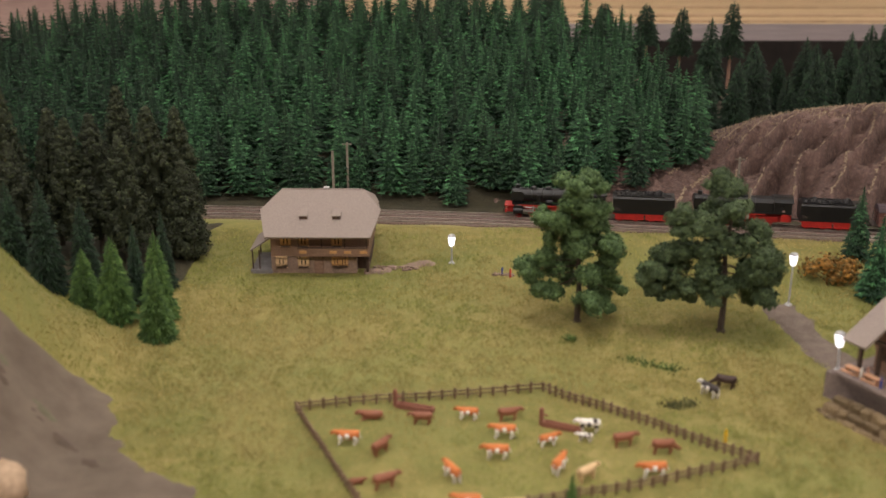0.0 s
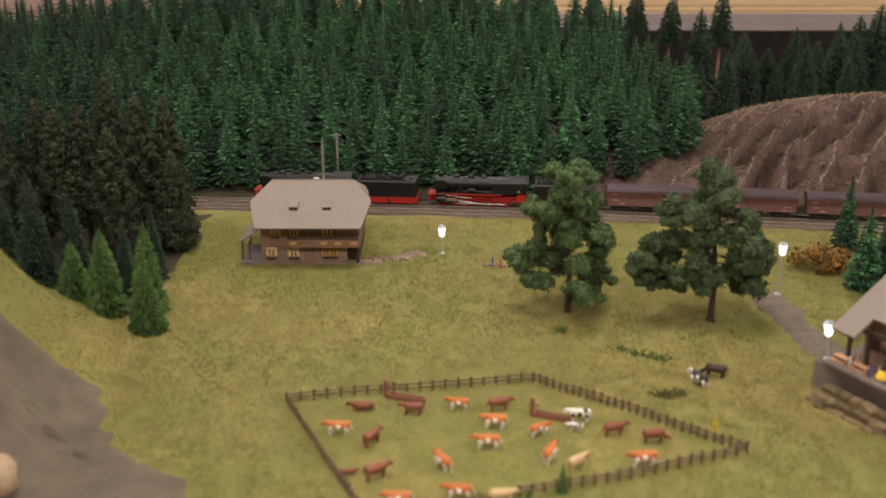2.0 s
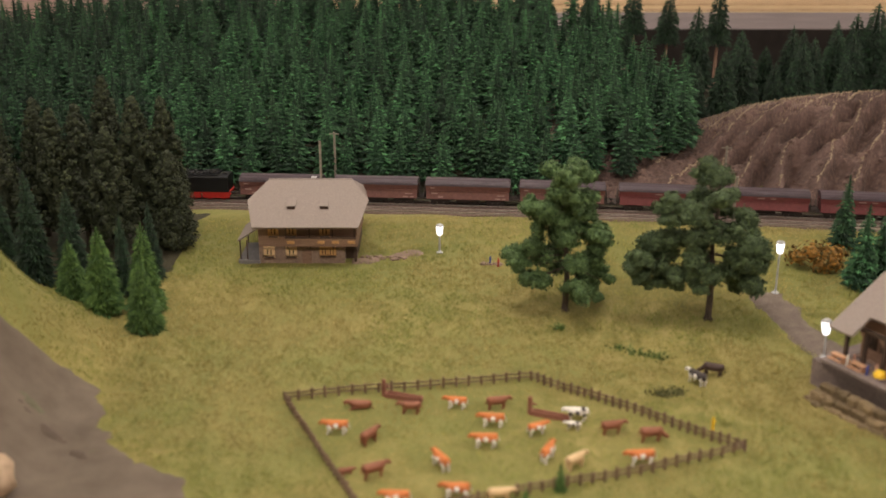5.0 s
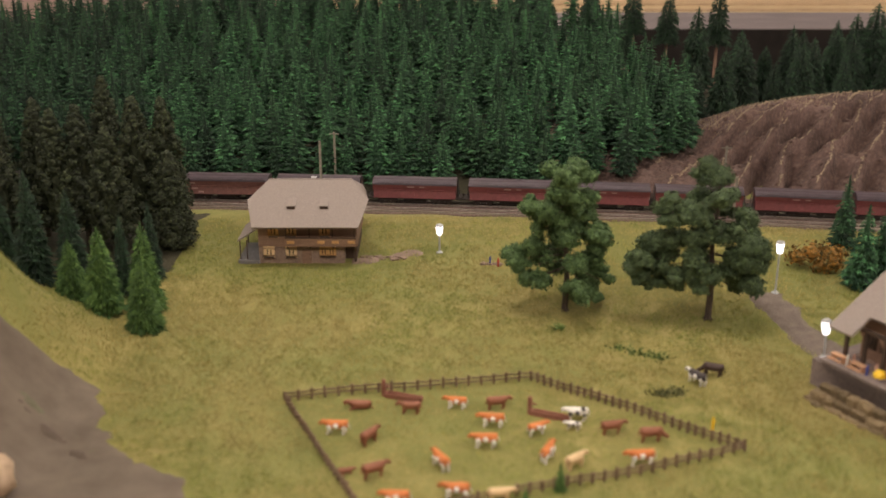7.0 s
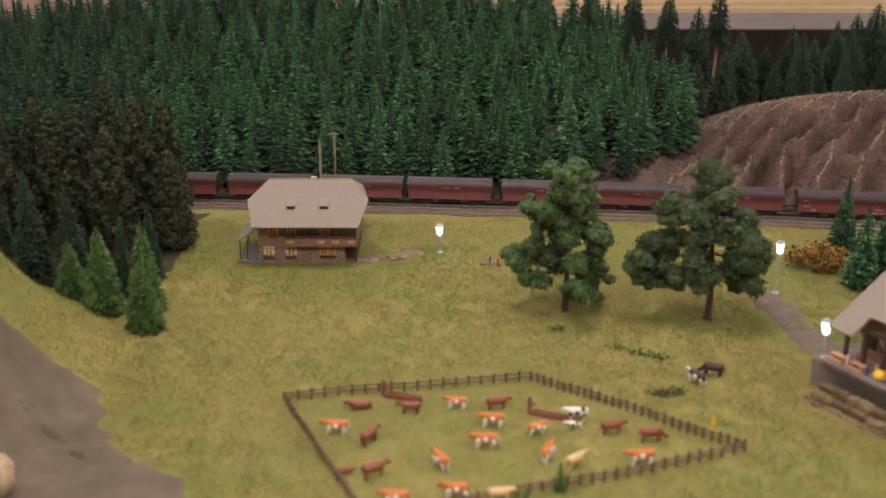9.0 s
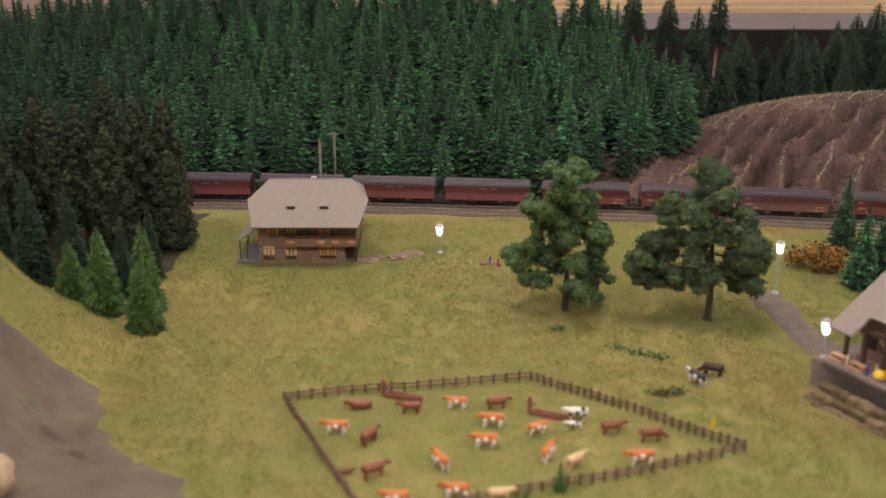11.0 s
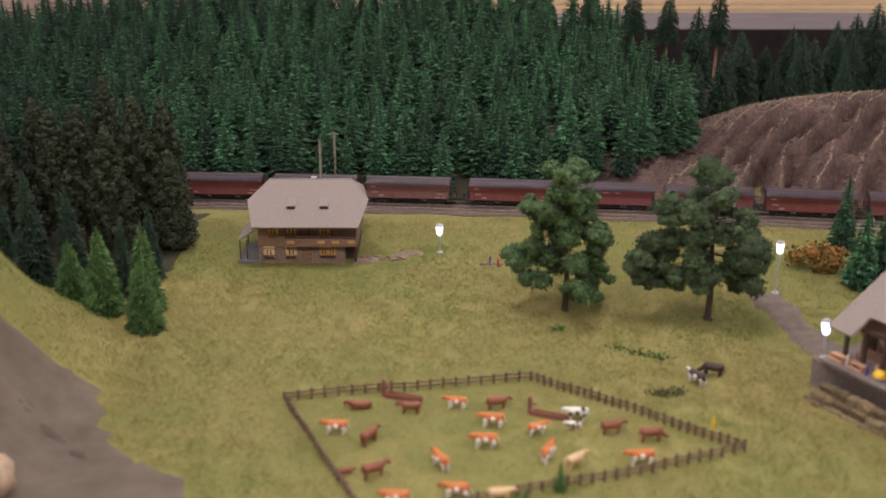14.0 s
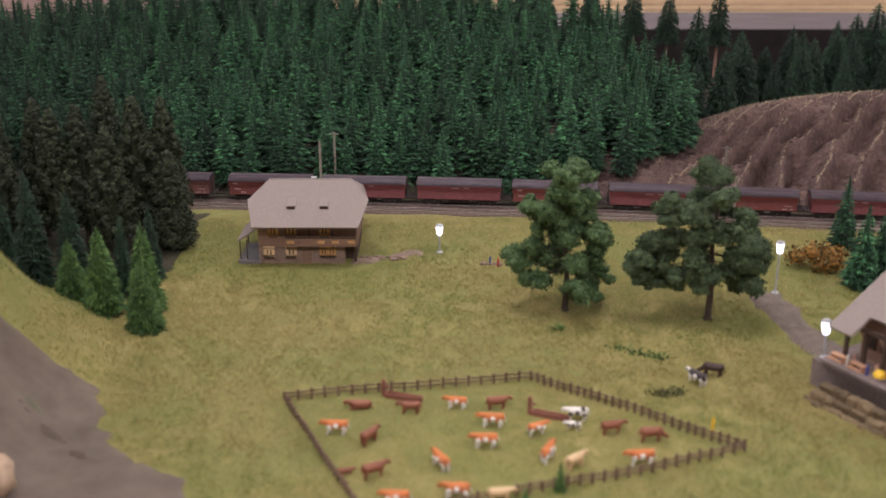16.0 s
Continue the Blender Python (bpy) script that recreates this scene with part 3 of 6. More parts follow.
def tracks():
    bed = swept([(-0.024 - 0.038, -0.008), (-0.016 - 0.038, 0.0060), (0.016, 0.0060), (0.028, -0.008)], TX0 + 0.05, TX1 - 0.05, 0.0, 0.970, 400)
    tagged(part("trackbed", bed, MAT["ballast"]), "reddish-brown ballast bed of a double track", "ballast", kind="structure")
    rng = random.Random(5)
    for off in (0.0, -0.038):
        t = thing("railway_track", "steel rails on brown sleepers in rusty ballast", "track", kind="structure")
        for side in (-0.00825, 0.00825):
            part("rail", swept([(-0.0008, 0), (0.0008, 0), (0.0008, 0.0025), (-0.0008, 0.0025)], TX0 + 0.1, TX1 - 0.1, off + side, RAIL - 0.0025, 400), MAT["rail"], t)
        far = Shape()
        me = Shape().box(0, 0, 0, 0.0029, 0.030, 0.0022, bev=0.0004).data("sleeper", MAT["sleeper"])
        x = TX0 + 0.1
        while x < TX1 - 0.1:
            dy = (track_y(x + 0.01) - track_y(x - 0.01)) / 0.02
            y, a = track_y(x) + off, math.atan(dy)
            if -0.55 < x < 0.75:
                ob = new("sleeper", me)
                ob.parent = t
                ob.matrix_basis = pose(x, y, RAIL - 0.0034, 0, 0, math.degrees(a))
            else:
                far.box(x, y, RAIL - 0.0034, 0.0029, 0.030, 0.0022, rz=a)
            x += 0.0072
        tagged(part("sleepers", far, MAT["sleeper"], t, fix=False), kind="stuff")


tracks()


# ---- trees ----
def land_z(x, y):
    """The top of the ground or of the rock bank."""
    return max(ground_z(x, y), rock_z(x, y) if x > 0.2 else 0.0)


def spruce_crown(h, r, tiers, per, rng, low=0.1, power=0.85, droop=0.35, jitter=0.25, slim=1.0):
    """Tiers of small three-fingered sprays round a thin stem, the upper side ridged."""
    s = Shape()
    for i in range(tiers):
        f = i / (tiers - 1)
        z0 = h * (low + (0.97 - low) * f)
        rad = r * ((1 - f) ** power * 0.93 + 0.07) * (1 + 0.10 * (rng.random() - 0.5))
        num = max(4, round(per * (0.30 + 0.70 * (1 - f))))
        for k in range(num):
            a = 2 * math.pi * (k + rng.random() * 0.6) / num + i * 0.7
            R = rad * (1 + jitter * (rng.random() * 2 - 1.2))
            z = z0 + h / tiers * 0.6 * (rng.random() - 0.5)
            w = max(0.0010, rad * math.sin(math.pi / num) * 1.25 * slim * (0.7 + 0.5 * rng.random()))
            dr = R * droop * (0.5 + 0.9 * rng.random())
            t = w * 0.30
            c = [0.8 + 0.35 * rng.random() for _ in range(3)]
            pts = [(0.35 * R, 0, z + 0.06 * R), (0.72 * R, w * 0.45, z - dr * 0.30), (0.72 * R, -w * 0.45, z - dr * 0.30), (0.76 * R, 0, z + t),
                   (R * (0.3 + 0.7 * c[0]), w * 0.15, z - dr * 0.6), (0.92 * R * c[1], w, z - dr * 0.8), (0.92 * R * c[2], -w, z - dr * 0.8),
                   (0.82 * R, w * 0.25, z - dr * 0.25), (0.82 * R, -w * 0.25, z - dr * 0.25)]
            ca, sa = math.cos(a), math.sin(a)
            s.add([(x * ca - y * sa, x * sa + y * ca, zz) for x, y, zz in pts],
                  [(0, 3, 1), (0, 2, 3), (1, 3, 5), (3, 7, 5), (3, 8, 4), (3, 4, 7), (3, 6, 8), (3, 2, 6)])
    s.tube((0, 0, h * low), (0, 0, h * 0.95), r * 0.45, 0.0008, 7)
    s.tube((0, 0, h * 0.9), (0, 0, h * 0.995), r * 0.07, 0.0006, 5)
    return s


def spruce_thing(name, label, h, r, mat, seed, tiers=15, per=10, low=0.1, power=0.85, droop=0.35, bark="bark", trunk_r=None, jitter=0.25, group="", slim=1.0):
    rng = random.Random(seed)
    t = thing(name, label, "tree", group=group)
    tr = trunk_r or h * 0.022
    part("trunk", Shape().tube((0, 0, -0.008), (0, 0, h * 0.9), tr, tr * 0.25, 6), MAT[bark], t, fix=False)
    part("crown", spruce_crown(h, r, tiers, per, rng, low, power, droop, jitter, slim), MAT[mat], t, fix=False)
    return t


def put(ob, x, y, turn=0.0, size=1.0, lift=0.0, lean=0.0, first=False):
    """Sets a thing (or a copy of it) on the ground."""
    m = pose(x, y, land_z(x, y) + lift, lean, 0, turn)
    t = ob if first else copy_thing(ob, m)
    t.matrix_basis = m @ Matrix.Diagonal((size, size, size, 1))
    return t


def forest():
    rng = random.Random(11)
    kinds = [spruce_thing("spruce", "dense green flocked model spruce on the wooded slope", 0.110 + 0.008 * (i % 3), 0.0265 + 0.002 * (i % 2), "spruce" if i < 5 else "spruce_dim", 40 + i, power=0.74,
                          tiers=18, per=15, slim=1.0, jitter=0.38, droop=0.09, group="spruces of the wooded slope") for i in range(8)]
    spots = []
    y = 1.70
    while y < 2.42:
        x = -1.28 + 0.02 * rng.random()
        while x < 1.30:
            px, py = x + rng.uniform(-0.012, 0.012), y + rng.uniform(-0.012, 0.012)
            gap = py - track_y(px)
            if gap > 0.060 and gap > 0.22 * step(0.28, 0.48, px) + 0.07 * step(0.1, 0.24, px) and abs(px) < 0.50 * py + 0.12:
                if px < 0.455 and not (px > 0.22 and py > 2.12) or px < 0.42 and rng.random() < 0.6:
                    spots.append((px, py))
            x += 0.0425
        y += 0.0445
    spots.sort(key=lambda p: p[1] + 0.15 * rng.random())
    used = [False] * 8
    rest, rest_dark, stems = Shape(), Shape(), Shape()
    for n, (x, y) in enumerate(spots):
        # Dimmed trees grow commoner leftwards, imitating the weaker light there; some at the back.
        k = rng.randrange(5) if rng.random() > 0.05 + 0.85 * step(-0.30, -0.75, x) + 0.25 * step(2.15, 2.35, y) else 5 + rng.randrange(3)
        size = rng.uniform(0.82, 1.16) * (1 + 0.12 * step(0.4, 0.6, x))
        turn = rng.uniform(0, 360)
        if n < 300:
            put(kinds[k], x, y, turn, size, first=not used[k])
            used[k] = True
        else:
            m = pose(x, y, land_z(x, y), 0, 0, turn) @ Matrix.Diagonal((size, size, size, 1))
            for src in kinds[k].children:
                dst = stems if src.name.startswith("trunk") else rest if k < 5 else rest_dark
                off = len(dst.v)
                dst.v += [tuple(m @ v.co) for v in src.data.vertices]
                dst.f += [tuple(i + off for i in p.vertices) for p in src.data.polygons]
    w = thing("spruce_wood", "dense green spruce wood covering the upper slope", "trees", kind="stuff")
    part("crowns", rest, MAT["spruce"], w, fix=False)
    part("crowns", rest_dark, MAT["spruce_dim"], w, "crowns coloured darker for the dimmer left side", fix=False)
    part("trunks", stems, MAT["bark"], w, fix=False)
    return len(spots)


forest()


PADDOCK = [(-0.083, 0.828), (-0.167, 1.006), (0.098, 1.067), (0.292, 0.906), (0.090, 0.836)]


def fibres():
    """Static grass over the part of the meadow that lies nearest."""
    rng = random.Random(31)
    s = Shape()
    for i in range(170000):
        y = 0.78 + 0.80 * rng.random() ** 0.85
        x = rng.uniform(-0.46, 0.46) * (y + 0.12)
        if y > track_y(x) - 0.060 or (x < -0.375 and y > 1.37) or (abs(x + 0.189) < 0.07 and 1.40 < y < 1.53):
            continue
        if (x < -0.2 and within(x, y, ROAD) > -0.003) or (x > 0.36 and line_gap(x, y, PATH) < 0.021):
            continue
        tuft = noise.noise((x * 42, y * 42, 6.0)) + 0.6 * noise.noise((x * 110, y * 110, 2.0))
        if tuft < -0.30 and rng.random() < 0.75:
            continue
        z = ground_z(x, y)
        paddock = within(x, y, PADDOCK) > 0
        l = rng.uniform(0.0016, 0.0036) * (1 + 0.6 * max(-0.3, tuft)) * (0.7 if paddock else 1.15)
        a = rng.uniform(0, 6.283)
        w = 0.00065
        dx, dy = rng.gauss(0, 0.6) * l, rng.gauss(0, 0.6) * l
        c, q = math.cos(a) * w, math.sin(a) * w
        k = len(s.v)
        s.v += [(x - c, y - q, z - 0.0004), (x + c, y + q, z - 0.0004), (x + dx, y + dy, z + l)]
        p0, p1, p2 = (Vector(v) for v in s.v[-3:])
        s.f.append((k, k + 1, k + 2) if (p1 - p0).cross(p2 - p0).dot(Vector((0.0, -0.85, 0.5))) > 0 else (k, k + 2, k + 1))
    ob = part("grass", s, MAT["blade"], smooth=True, fix=False)
    ob.data.normals_split_custom_set_from_vertices([(0.0, 0.0, 1.0)] * len(s.v))
    tagged(ob, "yellow-green static grass fibres of the meadow", "grass", kind="stuff")


fibres()


# ---- the train ----
SPEED = 0.1945


def wheel(parent, name, x, z, r, y, mat, spokes=True):
    """A wheel in the upright plane, centred on its axle."""
    s = Shape()
    n = 20
    for ro, ri, a, b in ((r, r * 0.82, -0.0011, 0.0011),):
        vs = []
        for rad, yy in ((ro, a), (ro, b), (ri, b), (ri, a)):
            vs += [(rad * math.cos(2 * math.pi * i / n), yy, rad * math.sin(2 * math.pi * i / n)) for i in range(n)]
        s.add(vs, [(k * n + i, k * n + (i + 1) % n, ((k + 1) % 4) * n + (i + 1) % n, ((k + 1) % 4) * n + i) for k in range(4) for i in range(n)])
    s.tube((0, -0.0013, 0), (0, 0.0013, 0), r * 0.22, n=10)
    if spokes:
        for i in range(8):
            a = 2 * math.pi * i / 8
            s.tube((r * 0.1 * math.cos(a), 0, r * 0.1 * math.sin(a)), (r * 0.86 * math.cos(a), 0, r * 0.86 * math.sin(a)), 0.0006, n=4)
        s.box(r * 0.45, 0, 0, r * 0.5, 0.0018, r * 0.5)
    else:
        s.tube((0, -0.0006, 0), (0, 0.0006, 0), r * 0.85, n=16)
    ob = part(name, s, mat, parent)
    ob.matrix_basis = pose(x, y, z)
    return ob


def rod(parent, name, x0, z0, x1, z1, y, w):
    s = Shape().tube((x0, y, z0), (x1, y, z1), w, n=6)
    s.tube((x0, y - 0.0006, z0), (x0, y + 0.0006, z0), w * 1.7, n=8)
    s.tube((x1, y - 0.0006, z1), (x1, y + 0.0006, z1), w * 1.7, n=8)
    return part(name, s, MAT["steel"], parent, "bright steel rod")


def locomotive():
    """A ten-coupled tender engine, its front towards -x, on the rail top at z = 0."""
    t = thing("steam_locomotive", "black model steam locomotive with red running gear", "locomotive", group="steam locomotives of the train")
    L = 0.083
    part("frame", Shape().box(-0.0005, 0, 0.0135, 0.159, 0.013, 0.011, bev=0.001), MAT["red"], t, "red frame")
    part("front_deck", Shape().box(-0.0735, 0, 0.0195, 0.016, 0.027, 0.0014), MAT["red"], t, "red front deck")
    part("smokebox_saddle", Shape().box(-0.062, 0, 0.0215, 0.015, 0.015, 0.012), MAT["black"], t)
    beam = Shape().box(-L + 0.004, 0, 0.0125, 0.003, 0.031, 0.006, bev=0.0005)
    part("buffer_beam", beam, MAT["red"], t, "red buffer beam")
    for y in (-0.010, 0.010):
        part("buffer", Shape().lathe((-L + 0.004, y, 0.0125), [(0.0014, 0), (0.0014, 0.003), (0.003, 0.0035), (0.0027, 0.0045)], 10, (-1, 0, 0)), MAT["under"], t)
        part("lantern", Shape().lathe((-L + 0.007, y, 0.0185), [(0.0018, 0), (0.002, 0.0015), (0.0015, 0.003)], 8, (-1, 0, 0)), MAT["white"], t, "small white lantern")
    part("boiler", Shape().lathe((-0.053, 0, 0.0355), [(0.0105, 0), (0.0108, 0.03), (0.0112, 0.031), (0.0112, 0.06), (0.0115, 0.061), (0.0118, 0.088)], 24, (1, 0, 0)), MAT["black"], t, smooth=False)
    part("smokebox", Shape().lathe((-0.0705, 0, 0.0355), [(0.004, -0.0015), (0.0095, 0), (0.0112, 0.001), (0.0112, 0.0185)], 24, (1, 0, 0)), MAT["black"], t)
    fb = Shape()
    fb.prism([(-0.0135, 0.0235), (0.0135, 0.0235), (0.0125, 0.0395), (0.009, 0.0455), (0, 0.0480), (-0.009, 0.0455), (-0.0125, 0.0395)], 0.022, 0.052)
    part("firebox", fb, MAT["black"], t)
    bands = Shape()
    for x in (-0.040, -0.022, -0.006, 0.010):
        bands.lathe((x, 0, 0.0355), [(0.0116, 0), (0.0121, 0.0002), (0.0121, 0.0012), (0.0116, 0.0014)], 24, (1, 0, 0))
    part("boiler_band", bands, MAT["black"], t)
    part("chimney", Shape().lathe((-0.0615, 0, 0.0445), [(0.0055, 0), (0.0038, 0.0025), (0.0036, 0.0058), (0.0042, 0.0062), (0.0040, 0.0075)], 14), MAT["black"], t)
    for x, r, h in ((-0.036, 0.0052, 0.0065), (-0.013, 0.0052, 0.0065), (0.008, 0.0052, 0.0062)):
        part("steam_dome", Shape().lathe((x, 0, 0.0435), [(r * 1.15, 0), (r, 0.002), (r * 0.96, h - 0.002), (r * 0.7, h - 0.0005), (r * 0.25, h)], 14), MAT["black"], t)
    for y in (-0.0142, 0.0142):
        d = Shape().slab([(-0.0715, y, 0.030), (-0.052, y, 0.030), (-0.052, y, 0.0415), (-0.054, y, 0.0435), (-0.0700, y, 0.0435), (-0.0715, y, 0.0415)], 0.0006)
        part("smoke_deflector", d, MAT["black"], t)
        part("running_board", Shape().box(-0.008, y * 0.93, 0.0237, 0.120, 0.0062, 0.0011), MAT["black"], t)
        part("valance", Shape().box(-0.012, y * 1.11, 0.0222, 0.098, 0.0007, 0.0022), MAT["red"], t, "red valance strip")
        part("cylinder", Shape().lathe((-0.067, y * 0.97, 0.0125), [(0.003, -0.001), (0.0056, 0), (0.0056, 0.0145), (0.003, 0.0155)], 14, (1, 0, 0)).box(-0.0598, y * 0.93, 0.019, 0.0125, 0.007, 0.007, bev=0.001), MAT["black"], t)
        part("crosshead", Shape().box(-0.044, y, 0.0128, 0.017, 0.0014, 0.0045).box(-0.036, y, 0.0165, 0.002, 0.0012, 0.012), MAT["steel"], t, "bright steel slide bars")
        part("pump", Shape().tube((-0.028, y * 0.93, 0.026), (-0.028, y * 0.93, 0.038), 0.0028, n=10).tube((-0.016, y * 0.93, 0.028), (-0.006, y * 0.93, 0.028), 0.003, n=10), MAT["black"], t)
        hr = Shape().tube((-0.055, y * 0.86, 0.0385), (0.05, y * 0.86, 0.0395), 0.0004, n=5)
        part("handrail", hr, MAT["under"], t)
    cab = Shape()
    cab.prism([(-0.0165, 0.0235), (0.0165, 0.0235), (0.0165, 0.0415), (0.013, 0.0458), (0.006, 0.0482), (-0.006, 0.0482), (-0.013, 0.0458), (-0.0165, 0.0415)], 0.050, 0.0765)
    part("cab", cab, MAT["black"], t)
    part("cab_roof", Shape().prism([(-0.0172, 0.0418), (-0.0136, 0.0464), (-0.0062, 0.0490), (0.0062, 0.0490), (0.0136, 0.0464), (0.0172, 0.0418), (0.0172, 0.0412), (-0.0172, 0.0412)], 0.049, 0.0785), MAT["black"], t)
    for y in (-0.0167, 0.0167):
        part("cab_window", Shape().box(0.0610, y, 0.0375, 0.0062, 0.0005, 0.0052), MAT["pane"], t, "dark cab window")
        part("cab_plate", Shape().box(0.0640, y, 0.0285, 0.0042, 0.0005, 0.0026), MAT["wagon_mark"], t, "pale plate, not legible")
        part("steps", Shape().box(0.067, y * 0.93, 0.012, 0.012, 0.003, 0.0012).box(0.067, y * 0.93, 0.0175, 0.011, 0.002, 0.011), MAT["red"], t, "red cab steps")
    part("ashpan", Shape().box(0.040, 0, 0.0135, 0.040, 0.022, 0.009, bev=0.002), MAT["red"], t, "red trailing frame")
    axles = [-0.0355 + 0.0195 * i for i in range(5)]
    for y in (-0.0088, 0.0088):
        for x in axles:
            wheel(t, "driving_wheel", x, 0.0081, 0.0081, y, MAT["red"])
        wheel(t, "pilot_wheel", -0.0590, 0.0049, 0.0049, y, MAT["red"])
        k = 1.42
        rod(t, "coupling_rod", axles[0], 0.0055, axles[4], 0.0055, y * k, 0.0009)
        rod(t, "connecting_rod", -0.046, 0.0125, axles[2], 0.0058, y * k * 1.1, 0.0009)
        rod(t, "valve_rod", -0.050, 0.0190, axles[1] + 0.004, 0.0150, y * k * 1.1, 0.0006)
    return t


def tender():
    t = thing("tender", "black coal tender with a red underframe", "tender", group="tenders of the train")
    H = 0.0485
    part("body", Shape().prism([(-0.0168, 0.0145), (0.0168, 0.0145), (0.0168, 0.0385), (0.0150, 0.0415), (-0.0150, 0.0415), (-0.0168, 0.0385)], -H, H - 0.002), MAT["black"], t)
    rim = Shape()
    for y in (-0.0146, 0.0146):
        rim.box(-0.008, y, 0.0420, 0.074, 0.001, 0.003)
    for x in (-0.0452, 0.0292):
        rim.box(x, 0, 0.0420, 0.001, 0.029, 0.003)
    part("coal_rim", rim, MAT["black"], t)
    rng = random.Random(3)
    coal = Shape()
    for i in range(46):
        coal.ball((rng.uniform(-0.042, 0.025), rng.uniform(-0.011, 0.011), 0.0415 + rng.uniform(0, 0.0024)), rng.uniform(0.002, 0.0042), 6, 4, 0.5, rng)
    tagged(part("coal", coal, MAT["coal"], t, "heap of coal"), kind="stuff")
    part("water_hatch", Shape().lathe((0.038, 0, 0.0410), [(0.004, 0), (0.004, 0.0016), (0.001, 0.002)], 12), MAT["black"], t)
    for y in (-0.0170, 0.0170):
        fr = Shape().box(-0.022, y * 0.86, 0.0092, 0.045, 0.0022, 0.0095, bev=0.001)
        fr2 = Shape().box(0.0250, y * 0.86, 0.0092, 0.045, 0.0022, 0.0095, bev=0.001)
        part("bogie_frame", fr, MAT["red"], t, "red bogie side frame")
        part("bogie_frame", fr2, MAT["red"], t, "red bogie side frame")
        part("sill", Shape().box(0, y * 0.93, 0.0142, 0.094, 0.0016, 0.0022), MAT["red"], t, "red sill")
        part("plate", Shape().box(-0.041, y * 0.993, 0.021, 0.008, 0.0005, 0.004), MAT["under"], t)
    for x in (-0.036, -0.012, 0.012, 0.036):
        for y in (-0.0085, 0.0085):
            wheel(t, "wheel", x, 0.0057, 0.0057, y, MAT["red"], False)
    part("buffer_beam", Shape().box(H - 0.001, 0, 0.0125, 0.003, 0.030, 0.006), MAT["red"], t, "red buffer beam")
    for y in (-0.010, 0.010):
        part("buffer", Shape().lathe((H, y, 0.0125), [(0.0014, 0), (0.0014, 0.003), (0.003, 0.0035), (0.0027, 0.0045)], 10, (1, 0, 0)), MAT["under"], t)
    part("coupling", Shape().box(-H - 0.004, 0, 0.012, 0.012, 0.003, 0.002).box(H + 0.006, 0, 0.008, 0.012, 0.003, 0.002), MAT["under"], t)
    return t


